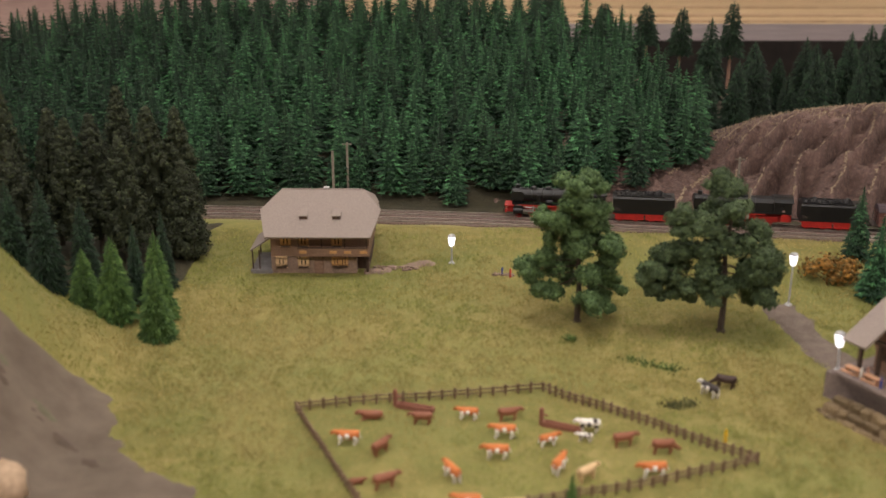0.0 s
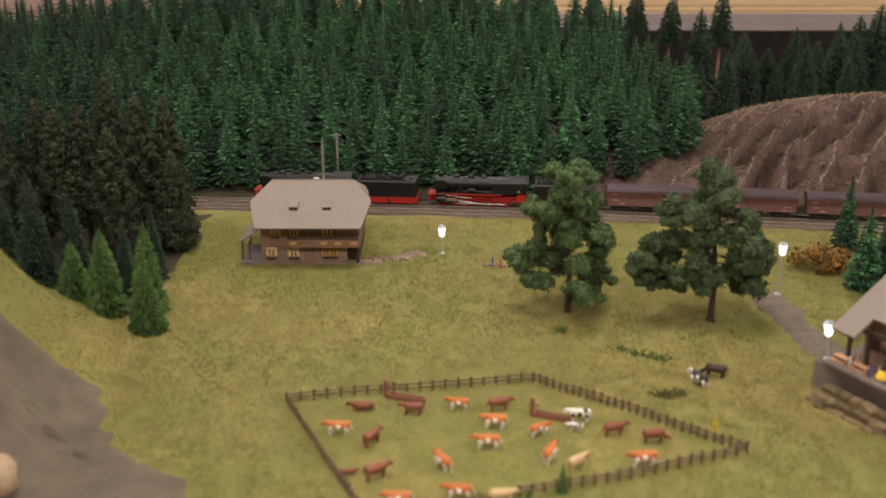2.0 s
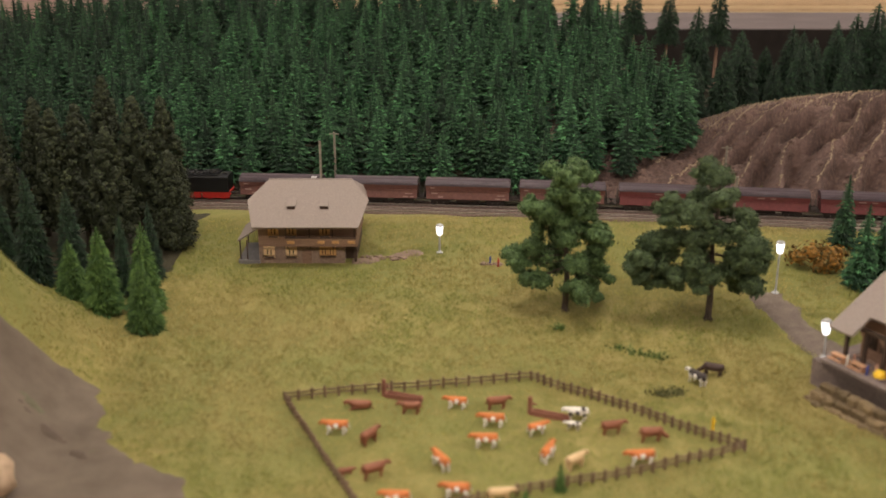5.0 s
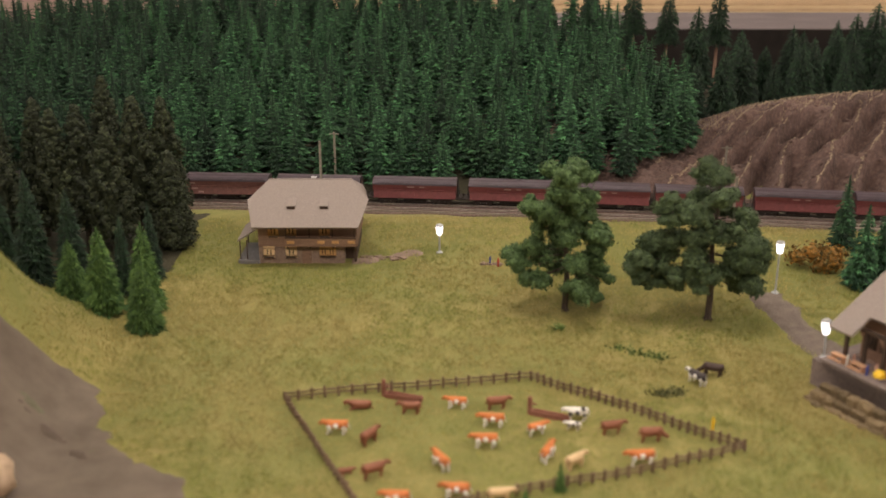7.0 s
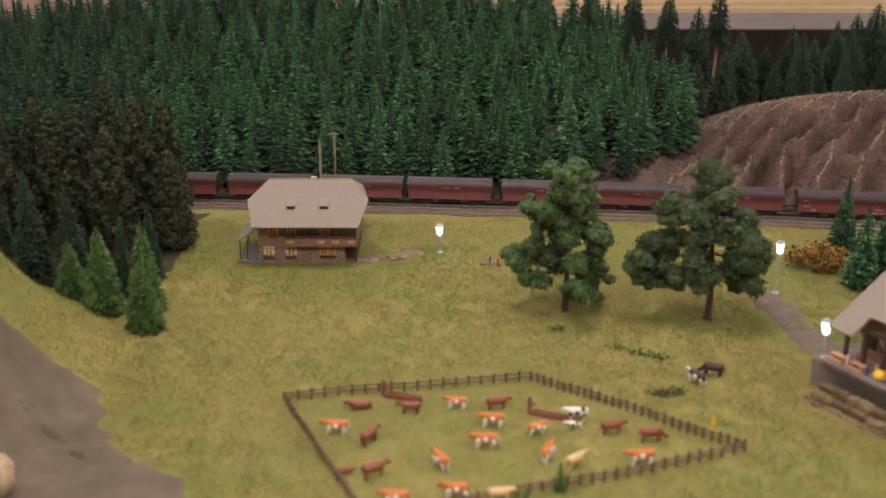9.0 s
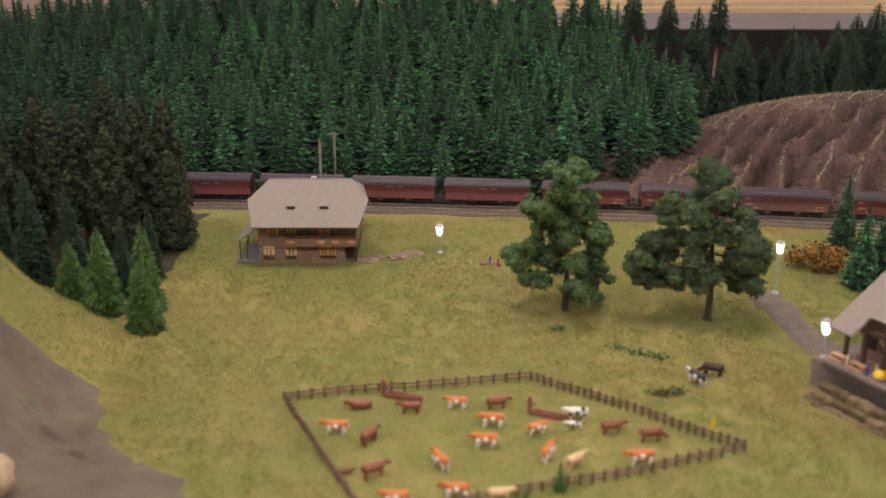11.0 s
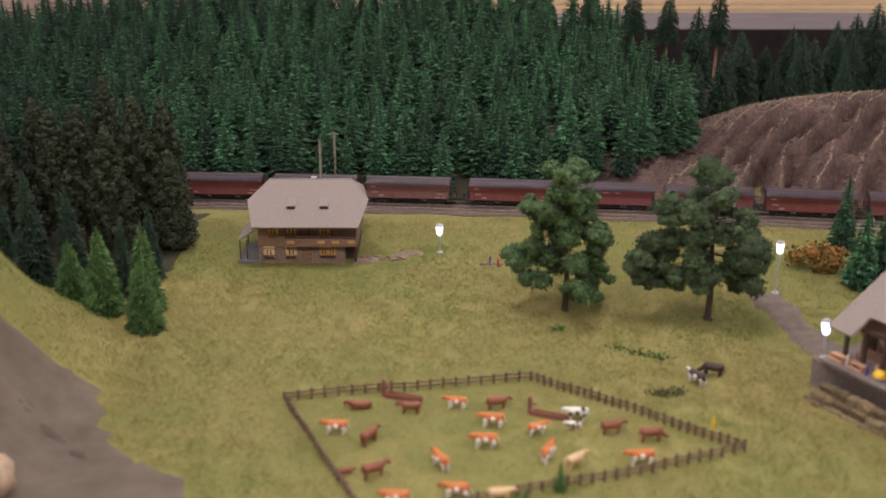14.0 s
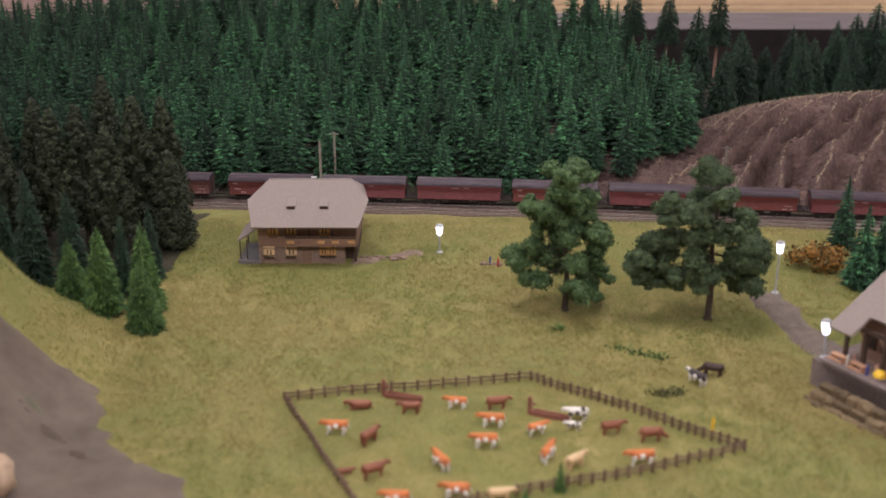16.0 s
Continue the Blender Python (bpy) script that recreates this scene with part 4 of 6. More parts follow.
def hopper_wagon(mat, marks, name_label):
    """A covered bogie hopper wagon; its side leans out at the bottom and at the top."""
    t = thing("hopper_wagon", name_label, "wagon", group="hopper wagons of the train")
    A = 0.0660
    lower = [(-0.0172, 0.0115), (-0.0152, 0.0245), (0.0152, 0.0245), (0.0172, 0.0115)]
    low = Shape()
    low.prism(lower, -A, -0.0006).prism(lower, 0.0006, A)
    part("lower_side", low, mat, t)
    part("upper_side", Shape().prism([(-0.0148, 0.0240), (-0.0172, 0.0335), (0.0172, 0.0335), (0.0148, 0.0240)], -A - 0.001, A + 0.001), mat, t)
    roof = [(-0.0176, 0.0332), (-0.0170, 0.0350), (-0.0125, 0.0392), (-0.006, 0.0415), (0.006, 0.0415), (0.0125, 0.0392), (0.0170, 0.0350), (0.0176, 0.0332)]
    part("roof", Shape().prism(roof, -A - 0.0015, A + 0.0015), MAT["wagon_roof"], t, "dusty grey-violet roof")
    for x in (-A + 0.002, 0.0, A - 0.002):
        for sg in (-1, 1):
            rib = Shape().slab([(x - 0.0008, sg * 0.0176, 0.0115), (x + 0.0008, sg * 0.0176, 0.0115), (x + 0.0008, sg * 0.0156, 0.0245), (x - 0.0008, sg * 0.0156, 0.0245)], 0.0006 * sg)
            part("rib", rib, mat, t)
    for sg in (-1, 1):
        part("waist_rail", Shape().box(0, sg * 0.0158, 0.0247, 2 * A, 0.0012, 0.0010), mat, t)
        part("roof_hinge", Shape().box(0, sg * 0.0168, 0.0365, 2 * A - 0.01, 0.0006, 0.0006), MAT["wagon_roof"], t)
        part("sole_bar", Shape().box(0, sg * 0.0120, 0.0108, 2 * A + 0.010, 0.002, 0.0028), MAT["under"], t)
    for e in (-1, 1):
        x = e * (A + 0.0045)
        part("end_platform", Shape().box(x, 0, 0.0115, 0.010, 0.028, 0.0012), MAT["under"], t)
        for y in (-0.012, 0.012):
            part("upright", Shape().tube((x, y, 0.012), (x - e * 0.002, y, 0.034), 0.0005, n=5), MAT["under"], t)
        for k in range(4):
            part("rung", Shape().tube((x - e * 0.0004 * k, -0.012, 0.016 + 0.005 * k), (x - e * 0.0004 * k, 0.012, 0.016 + 0.005 * k), 0.0004, n=5), MAT["under"], t)
        for y in (-0.010, 0.010):
            part("buffer", Shape().lathe((e * (A + 0.0085), y, 0.0120), [(0.0012, 0), (0.0012, 0.0025), (0.0026, 0.003), (0.0023, 0.004)], 8, (e, 0, 0)), MAT["under"], t)
        part("coupling", Shape().box(e * (A + 0.012), 0, 0.0075, 0.012, 0.0035, 0.0022), MAT["under"], t)
        bx = e * 0.044
        bog = thing("bogie", "", "")
        bog.parent = t
        for y in (-0.0105, 0.0105):
            part("side_frame", Shape().box(bx, y, 0.0070, 0.030, 0.0016, 0.0035, bev=0.0008).box(bx, y, 0.0045, 0.009, 0.0018, 0.0035), MAT["under"], bog)
            for k in (-0.0103, 0.0103):
                wheel(bog, "wheel", bx + k, 0.0053, 0.0053, y * 0.80, MAT["under"], False)

    part("chute", Shape().prism([(-0.014, 0.0112), (0.014, 0.0112), (0.010, 0.0040), (-0.010, 0.0040)], -0.018, 0.018), MAT["under"], t)
    if marks:
        wr = (( -0.0560, 0.0295, 0.0075, 0.0022), (-0.0530, 0.0205, 0.0100, 0.0022), (-0.0430, 0.0150, 0.0080, 0.0030), (0.0480, 0.0140, 0.0085, 0.0020), (0.0580, 0.0140, 0.0055, 0.0020), (0.0530, 0.0190, 0.0120, 0.0016))
    else:
        wr = ((-0.006, 0.0300, 0.0110, 0.0016), (0.012, 0.0300, 0.0080, 0.0016))
    for x, z, w, h in wr:
        for sg in (-1, 1):
            y = 0.0173 - (z - 0.0115) / 0.013 * 0.0020 if z < 0.0245 else 0.0150 + (z - 0.024) / 0.0095 * 0.0024
            part("lettering", Shape().box(x, sg * (y + 0.0002), z, w, 0.0005, h), MAT["wagon_mark"], t, "pale lettering, not legible")
    return t


MAT["wagon_roof"] = mottled("dusty_wagon_roof", (0.034, 0.022, 0.030), (0.064, 0.040, 0.052), 45, 0.55, 5, bump=0.1, stretch=(0.3, 1, 1))
MAT["wagon_mark"] = plain("faded_lettering", (0.30, 0.19, 0.17), 0.7)
MAT["wagon_brown"] = mottled("brown_wagon_paint", (0.115, 0.048, 0.042), (0.165, 0.073, 0.060), 40, 0.55, 5, bump=0.1)
MAT["wagon_wine"] = mottled("wine_red_wagon_paint", (0.120, 0.032, 0.034), (0.180, 0.050, 0.052), 40, 0.5, 5, bump=0.1)
MAT["wagon_rust"] = mottled("dark_rust_wagon_paint", (0.115, 0.028, 0.022), (0.165, 0.043, 0.034), 40, 0.55, 5, bump=0.1)

engine, engine_tender = locomotive(), tender()
engines = [engine, copy_thing(engine, pose(0, 0, 0))]
tenders = [engine_tender, copy_thing(engine_tender, pose(0, 0, 0))]
WAGONS = {
    "b": hopper_wagon(MAT["wagon_brown"], True, "brown covered hopper wagon with pale end lettering"),
    "w": hopper_wagon(MAT["wagon_wine"], False, "wine-red covered hopper wagon with small centre lettering"),
    "r": hopper_wagon(MAT["wagon_rust"], True, "dark rust-red covered hopper wagon with pale lettering"),
}
# when each wagon's front end passes the middle of the meadow, and its paint
PASSES = [3.47, 4.265, 5.02, 5.786, 6.585, 7.376, 8.142, 8.872, 9.645, 10.41, 11.178, 11.97, 12.76, 13.53, 14.38, 15.165, 15.95, 16.73, 17.51, 18.29, 19.07, 19.85, 20.63, 21.41]
PAINT = "bbbbwwwwwwwrrbrwwrwrwwrr"
GATE = -0.031
train = []
for i, front in enumerate((0.56, 2.01)):
    train.append((engines[i], GATE + SPEED * front + 0.083))
    train.append((tenders[i], GATE + SPEED * front + 0.166 + 0.0535))
seen_paint = set()
for when, paint in zip(PASSES, PAINT):
    w = WAGONS[paint] if paint not in seen_paint else copy_thing(WAGONS[paint], pose(0, 0, 0))
    seen_paint.add(paint)
    train.append((w, GATE + SPEED * when + 0.0675))


def on_track(x):
    slope = (track_y(x + 0.03) - track_y(x - 0.03)) / 0.06
    return pose(x, track_y(x), RAIL, 0, 0, math.degrees(math.atan(slope)))


def motions():
    """The train runs to the left at an even speed; the engines' driving wheels turn."""
    times = [0.0, 1 / 30] + [0.5 * k for k in range(1, 32)] + [16 - 1 / 30, 16.0]
    for ob, x0 in train:
        walk(ob, [(t, on_track(x0 - SPEED * t)) for t in times])
    for e in engines:
        for w in [c for c in e.children if c.name.startswith(("driving_wheel", "pilot_wheel"))]:
            x, y, z = w.matrix_basis.translation
            turn = math.degrees(SPEED / FPS / z)
            walk(w, [(k / FPS, pose(x, y, z, 0, -turn * k, 0)) for k in range(481)])


# ---- single trees and bushes ----
def clump(s, c, r, count, size, rng, flat=1.0):
    """Small leaf flakes over an uneven ball."""
    c = Vector(c)
    for i in range(count):
        z = rng.uniform(-0.75, 1)
        a = rng.uniform(0, 2 * math.pi)
        q = math.sqrt(1 - z * z)
        n = Vector((q * math.cos(a), q * math.sin(a), z))
        p = n * r * rng.uniform(0.62, 1.12) * (1 + 0.3 * noise.noise(n * 2.5 + c * 40))
        p = c + Vector((p.x, p.y, p.z * flat))
        u = n.cross(Vector((rng.uniform(-1, 1), rng.uniform(-1, 1), rng.uniform(-1, 1)))).normalized()
        v = (n + Vector((rng.uniform(-1, 1), rng.uniform(-1, 1), rng.uniform(-1, 1))) * 0.6).cross(u).normalized()
        k = size * rng.uniform(0.6, 1.25)
        s.add([p - u * k - v * k * 0.6, p + u * k * 0.2 - v * k, p + u * k + v * k * 0.5, p - u * k * 0.2 + v * k, p + n * k * 0.5], [(0, 1, 4), (1, 2, 4), (2, 3, 4), (3, 0, 4)])


def foam_fir(label, h, r, low, seed):
    """A fir of coarse foam: flakes over many small lumps that narrow to the top."""
    rng = random.Random(seed)
    t = thing("fir", label, "tree", group="dark firs at the wood's edge")
    part("trunk", Shape().tube((0, 0, -0.008), (0, 0, h * 0.9), 0.0048, 0.001, 7), MAT["bark"], t, fix=False)
    s = Shape()
    n = 90
    for i in range(n):
        f = i / n
        z = h * (low + (0.97 - low) * f)
        rad = r * (1 - f) ** 0.62 * (0.62 + 0.38 * min(1, f * 8))
        a = i * 2.4 + rng.uniform(-0.5, 0.5)
        q = 0.0055 + 0.0075 * (1 - f)
        k = max(0.0, rad - q * 0.8) * rng.uniform(0.75, 1.08)
        c = (k * math.cos(a), k * math.sin(a), z + rng.uniform(-0.004, 0.004))
        s.ball(c, (q * 0.6, q * 0.6, q * 0.45), 6, 4, 0.3, rng)
        clump(s, c, q, int(26 + 4200 * q), 0.0021, rng)
    s.tube((0, 0, h * (low + 0.04)), (0, 0, h * 0.96), r * 0.45, 0.001, 8)
    part("crown", s, MAT["fir_brown"], t, fix=False)
    return t


def single_conifers():
    """Trees round the meadow: (x, y, height, radius)."""
    firs = [(-0.640, 1.47, 0.250, 0.050), (-0.585, 1.50, 0.215, 0.046), (-0.548, 1.46, 0.205, 0.046), (-0.515, 1.47, 0.212, 0.050), (-0.490, 1.52, 0.245, 0.048),
            (-0.440, 1.49, 0.222, 0.050), (-0.405, 1.51, 0.215, 0.046), (-0.605, 1.40, 0.190, 0.044), (-0.465, 1.43, 0.190, 0.046), (-0.69, 1.44, 0.25, 0.05)]
    for i, (x, y, h, r) in enumerate(firs):
        put(foam_fir("tall dark brownish-green fir with a bare lower trunk", h, r * 0.90, 0.17, 70 + i), x, y, 40 * i, first=True)
    put(foam_fir("round dark fir with branches down to the meadow", 0.150, 0.036, 0.06, 90), -0.386, 1.452, first=True)
    dark = [(-0.545, 1.335, 0.162, 0.029), (-0.492, 1.33, 0.136, 0.026), (-0.416, 1.30, 0.112, 0.017), (-0.391, 1.345, 0.112, 0.017), (-0.60, 1.36, 0.15, 0.030)]
    for i, (x, y, h, r) in enumerate(dark):
        t = spruce_thing("spruce", "slim dark green spruce before the firs", h, r, "spruce_dark", 100 + i, 36, 26, low=0.04, power=0.72, droop=0.2, jitter=0.22, slim=1.0, group="dark spruces before the firs")
        put(t, x, y, 50 * i, first=True)
    bright = [(-0.466, 1.248, 0.080, 0.024), (-0.421, 1.226, 0.112, 0.028), (-0.376, 1.255, 0.118, 0.027), (-0.362, 1.192, 0.094, 0.025)]
    for i, (x, y, h, r) in enumerate(bright):
        t = spruce_thing("young_spruce", "bright green young spruce at the meadow's edge", h, r, "spruce_bright", 110 + i, 32, 26, low=0.03, power=0.72, droop=0.2, jitter=0.22, slim=1.0, group="bright green young spruces")
        put(t, x, y, 70 * i, first=True)
    east = [(0.578, 1.46, 0.110, 0.022), (0.556, 1.325, 0.118, 0.027), (0.590, 1.345, 0.112, 0.026), (0.66, 1.43, 0.115, 0.026), (0.62, 1.28, 0.11, 0.026)]
    for i, (x, y, h, r) in enumerate(east):
        t = spruce_thing("spruce", "green spruce beside the track and gravel path", h, r, "spruce", 120 + i, 26, 18, low=0.05, droop=0.22, slim=1.0, group="spruces beside the track")
        put(t, x, y, 70 * i, first=True)
    near = [(0.106, 0.836, 0.030, 0.007), (0.073, 0.81, 0.020, 0.006)]
    for i, (x, y, h, r) in enumerate(near):
        t = spruce_thing("small_spruce", "small bright green spruce by the paddock fence", h, r, "spruce_bright", 130 + i, 14, 8, low=0.03, group="small spruces by the fence")
        put(t, x, y, first=True)
    tall = [(0.204, 2.42, 1.240), (0.500, 2.42, 1.220), (0.430, 2.42, 1.228), (0.616, 2.42, 1.233), (0.330, 2.44, 1.225), (-0.02, 2.44, 1.26)]
    for i, (x, y, top) in enumerate(tall):
        h = top - land_z(x, y)
        t = spruce_thing("pine", "tall dark pine with a bare pinkish trunk", h, 0.030, "spruce_dark", 140 + i, 26, 20, low=0.45, power=0.42, droop=0.25, bark="pine_bark", trunk_r=0.0048, jitter=0.3, slim=1.0, group="tall pines on the ridge")
        put(t, x, y, 33 * i, lean=3 * math.sin(i * 2.1), first=True)
    ridge = [(0.554, 2.35, 1.204), (0.624, 2.25, 1.170), (0.692, 2.30, 1.127), (0.731, 2.25, 1.177), (0.761, 2.20, 1.161), (0.825, 2.25, 1.171), (0.841, 2.20, 1.173), (0.881, 2.30, 1.1965), (0.9225, 2.30, 1.218), (0.237, 2.35, 1.210), (0.276, 2.30, 1.175), (0.337, 2.30, 1.164), (0.327, 2.42, 1.208), (0.147, 2.40, 1.210), (0.400, 2.34, 1.150), (0.50, 2.10, 1.130), (0.56, 2.12, 1.150), (0.605, 2.15, 1.165), (0.67, 2.15, 1.120), (0.46, 2.05, 1.120), (0.72, 2.14, 1.160), (0.80, 2.12, 1.135), (0.90, 2.16, 1.15), (0.790, 2.36, 1.150), (0.870, 2.38, 1.170), (1.000, 2.25, 1.180)]
    src = [spruce_thing("spruce", "large dark green spruce on the ridge above the rock", 0.15, 0.034 + 0.003 * k, "spruce_dark", 160 + k, 36, 24, low=0.06, power=0.62, droop=0.2, slim=1.0, jitter=0.25, group="dark spruces on the ridge") for k in range(3)]
    for i, (x, y, top) in enumerate(ridge):
        m = pose(x, y, land_z(x, y), 0, 0, 47 * i)
        h = top - land_z(x, y)
        t = src[i % 3] if i < 3 else copy_thing(src[i % 3], m)
        t.matrix_basis = m @ Matrix.Diagonal((h / 0.15,) * 3 + (1,))


single_conifers()


def broadleaf(x, y, lobes, mat, label, seed, trunk_r, height, spread_y):
    """A trunk with a limb to each leafy lobe; lobes are (side, height, radius) in millimetres."""
    rng = random.Random(seed)
    t = thing("tree", label, "tree", group="trees on the meadow")
    tr = Shape()
    pts = [(0, 0, -0.006), (0.001, 0, height * 0.25), (-0.002, 0.002, height * 0.5), (0.001, 0, height * 0.75), (0, 0, height * 0.95)]
    rs = [trunk_r * 1.25, trunk_r, trunk_r * 0.8, trunk_r * 0.5, trunk_r * 0.2]
    for i in range(4):
        tr.tube(pts[i], pts[i + 1], rs[i], rs[i + 1], 8, caps=i in (0, 3))
    for k in range(5):
        a = k * 1.3
        tr.tube((0, 0, 0.006), (trunk_r * 2.4 * math.cos(a), trunk_r * 2.4 * math.sin(a), -0.003), trunk_r * 0.6, trunk_r * 0.2, 5)
    part("trunk", tr, MAT["bark"], t, fix=False)
    leaves = Shape()
    for dx, dz, r in lobes:
        dx, dz, r = dx / 1000, dz / 1000 * 0.955, r / 1000 * 1.21
        dx = dx if dx < 0.03 else 0.03 + (dx - 0.03) * 0.75
        cy = rng.uniform(-1, 1) * spread_y * max(0.20, 1 - abs(dx) / 0.08) * 0.8
        if abs(dx) > 0.016:
            part("limb", Shape().tube((0, 0, max(height * 0.32, dz * 0.9 + 0.01)), (dx * 0.9, cy * 0.9, dz - r * 0.3), trunk_r * 0.22, trunk_r * 0.08, 6), MAT["bark"], t, fix=False)
        for k in range(7):
            q = r * rng.uniform(0.58, 0.85)
            b = (dx + rng.uniform(-0.55, 0.55) * r, cy + rng.uniform(-1.0, 1.0) * r, dz + rng.uniform(-0.55, 0.45) * r)
            leaves.ball(b, (q * 0.66, q * 0.66, q * 0.5), 7, 5, 0.3, rng)
            clump(leaves, b, q, int(40 + 7000 * q), 0.0021, rng, 0.85)
    part("crown", leaves, MAT[mat], t, fix=False)
    put(t, x, y, first=True)
    return t


broadleaf(0.1536, 1.2438, [(-8, 196, 11), (-24, 186, 10), (8, 190, 12), (22, 178, 11), (-8, 173, 14), (-14, 159, 11), (8, 158, 13), (-46, 149, 11), (-44, 134, 10), (-29, 144, 12), (-33, 114, 8), (-14, 129, 13), (5, 136, 14), (27, 149, 10), (24, 134, 11), (40, 112, 12), (52, 105, 9), (40, 95, 10), (21, 105, 12), (2, 109, 13), (-14, 102, 12), (-68, 77, 10), (-55, 68, 11), (-40, 85, 12), (-46, 50, 9), (-48, 38, 5), (-27, 68, 13), (-30, 45, 9), (-11, 75, 13), (8, 79, 12), (33, 65, 12), (49, 55, 10), (59, 47, 6), (27, 45, 12), (8, 48, 12), (-8, 45, 8), (11, 28, 10), (33, 31, 9), (40, 24, 6)],
          "leaf", "bushy green broadleaf tree on the meadow slope", 201, 0.0034, 0.190, 0.055)
broadleaf(0.3298, 1.2234, [(-6, 200, 11), (-17, 187, 10), (5, 185, 12), (-5, 174, 12), (14, 175, 8), (-58, 164, 11), (-45, 149, 13), (-61, 146, 10), (-67, 156, 9), (-27, 149, 13), (-8, 151, 14), (14, 149, 13), (33, 142, 13), (42, 129, 12), (-77, 102, 11), (-89, 89, 11), (-99, 79, 9), (-61, 112, 12), (-45, 112, 13), (-27, 116, 14), (-5, 122, 14), (20, 126, 13), (39, 112, 13), (55, 112, 11), (-86, 66, 10), (-89, 56, 6), (-70, 76, 12), (-52, 89, 13), (-33, 89, 13), (-14, 89, 11), (23, 92, 12), (39, 92, 13), (55, 89, 13), (63, 79, 8), (-64, 56, 8), (-49, 66, 11), (-30, 69, 12), (-11, 72, 13), (14, 71, 13), (33, 62, 12), (52, 59, 12), (59, 46, 9), (39, 41, 9), (-20, 56, 8), (-45, 52, 7), (-77, 49, 5)],
          "leaf_dark", "dark olive broad-crowned tree with a straight trunk", 202, 0.0036, 0.195, 0.062)


def bush(name, label, mat, x, y, lobes, size):
    rng = random.Random(int(x * 1000))
    s = Shape()
    for dx, dy, dz, r in lobes:
        s.ball((dx, dy, dz), (r * 0.6, r * 0.6, r * 0.5), 7, 5, 0.3, rng)
        clump(s, (dx, dy, dz), r, int(50 + 3800 * r), size, rng)
    t = thing(name, label, "bush")
    part("foliage", s, MAT[mat], t, fix=False)
    part("stem", Shape().tube((0, 0, -0.004), (0, 0, 0.008), 0.002, 0.001, 6), MAT["bark"], t)
    return put(t, x, y, first=True)


MAT["tussock"] = needles("olive_tussock_flock", (0.090, 0.095, 0.030), (0.175, 0.172, 0.060), 0.1, 0.3)
MAT["weed"] = needles("fresh_weed_flock", (0.10, 0.16, 0.035), (0.20, 0.29, 0.075), 0.1, 0.3)
bush("autumn_bush", "orange and brown autumn bush beside the path", "autumn", 0.515, 1.385, [(-0.026, 0, 0.018, 0.015), (-0.005, 0.004, 0.022, 0.019), (0.018, 0, 0.020, 0.018), (0.034, 0.01, 0.016, 0.014), (0.004, -0.012, 0.009, 0.012), (0.022, -0.012, 0.010, 0.012)], 0.0026)


def tuft(name, label, mat, spots, count, length):
    """A low patch of spiky leaves over a few overlapping spots (x, y, half width)."""
    rng = random.Random(int(spots[0][0] * 10000))
    t = thing(name, label, "weeds")
    x0, y0 = spots[0][:2]
    t.matrix_basis = pose(x0, y0, ground_z(x0, y0))
    b = Shape()
    for x, y, r in spots:
        for i in range(count):
            px, py = x + rng.gauss(0, 0.5) * r, y + rng.gauss(0, 0.45) * r
            a, l = rng.uniform(0, 6.283), length * rng.uniform(0.5, 1.2)
            c, q, z = math.cos(a) * 0.0011, math.sin(a) * 0.0011, ground_z(px, py) - ground_z(x0, y0)
            dx, dy = rng.gauss(0, 0.5) * l, rng.gauss(0, 0.5) * l
            px, py = px - x0, py - y0
            b.add([(px - c, py - q, z), (px + c, py + q, z), (px + dx + c * 0.8, py + dy + q * 0.8, z + l * 0.6), (px + dx * 1.6, py + dy * 1.6, z + l)], [(0, 1, 2), (0, 2, 3)])
    tagged(part("leaves", b, MAT[mat], t, fix=False), kind="stuff")


tuft("green_tuft", "low fresh green weed patch in the meadow", "weed", [(0.2400, 1.129, 0.013), (0.2520, 1.124, 0.012), (0.2250, 1.138, 0.011), (0.2080, 1.146, 0.009)], 70, 0.0032)
tuft("green_tuft", "small fresh green weed tuft below the tree", "weed", [(0.1421, 1.1935, 0.006)], 90, 0.0055)
tuft("dark_tuft", "dark olive tussock on the meadow", "tussock", [(0.2412, 1.031, 0.012), (0.2520, 1.034, 0.011), (0.2330, 1.027, 0.009)], 85, 0.0042)


# ---- farmhouse ----
def window(parent, x, y, z, w, h, frame_mat, box=True):
    """A framed window with a cross bar, facing -y."""
    win = part("window", Shape().box(x, y - 0.0004, z, w * 0.86, 0.0008, h * 0.86), MAT["pane"], parent, "dark window pane")
    fr = Shape()
    b = w * 0.40
    for dx, dz, sx, sz in ((-w / 2, 0, b, h), (w / 2, 0, b, h), (0, h / 2, w + b, b), (0, -h / 2, w + b, b), (0, 0, b * 0.7, h)):
        fr.box(x + dx, y - 0.0009, z + dz, sx, 0.0014, sz)
    part("window_frame", fr, frame_mat, win)
    if box:
        part("flower_box", Shape().box(x, y - 0.0022, z - h / 2 - 0.0012, w * 1.25, 0.003, 0.002), MAT["timber_dark"], win)


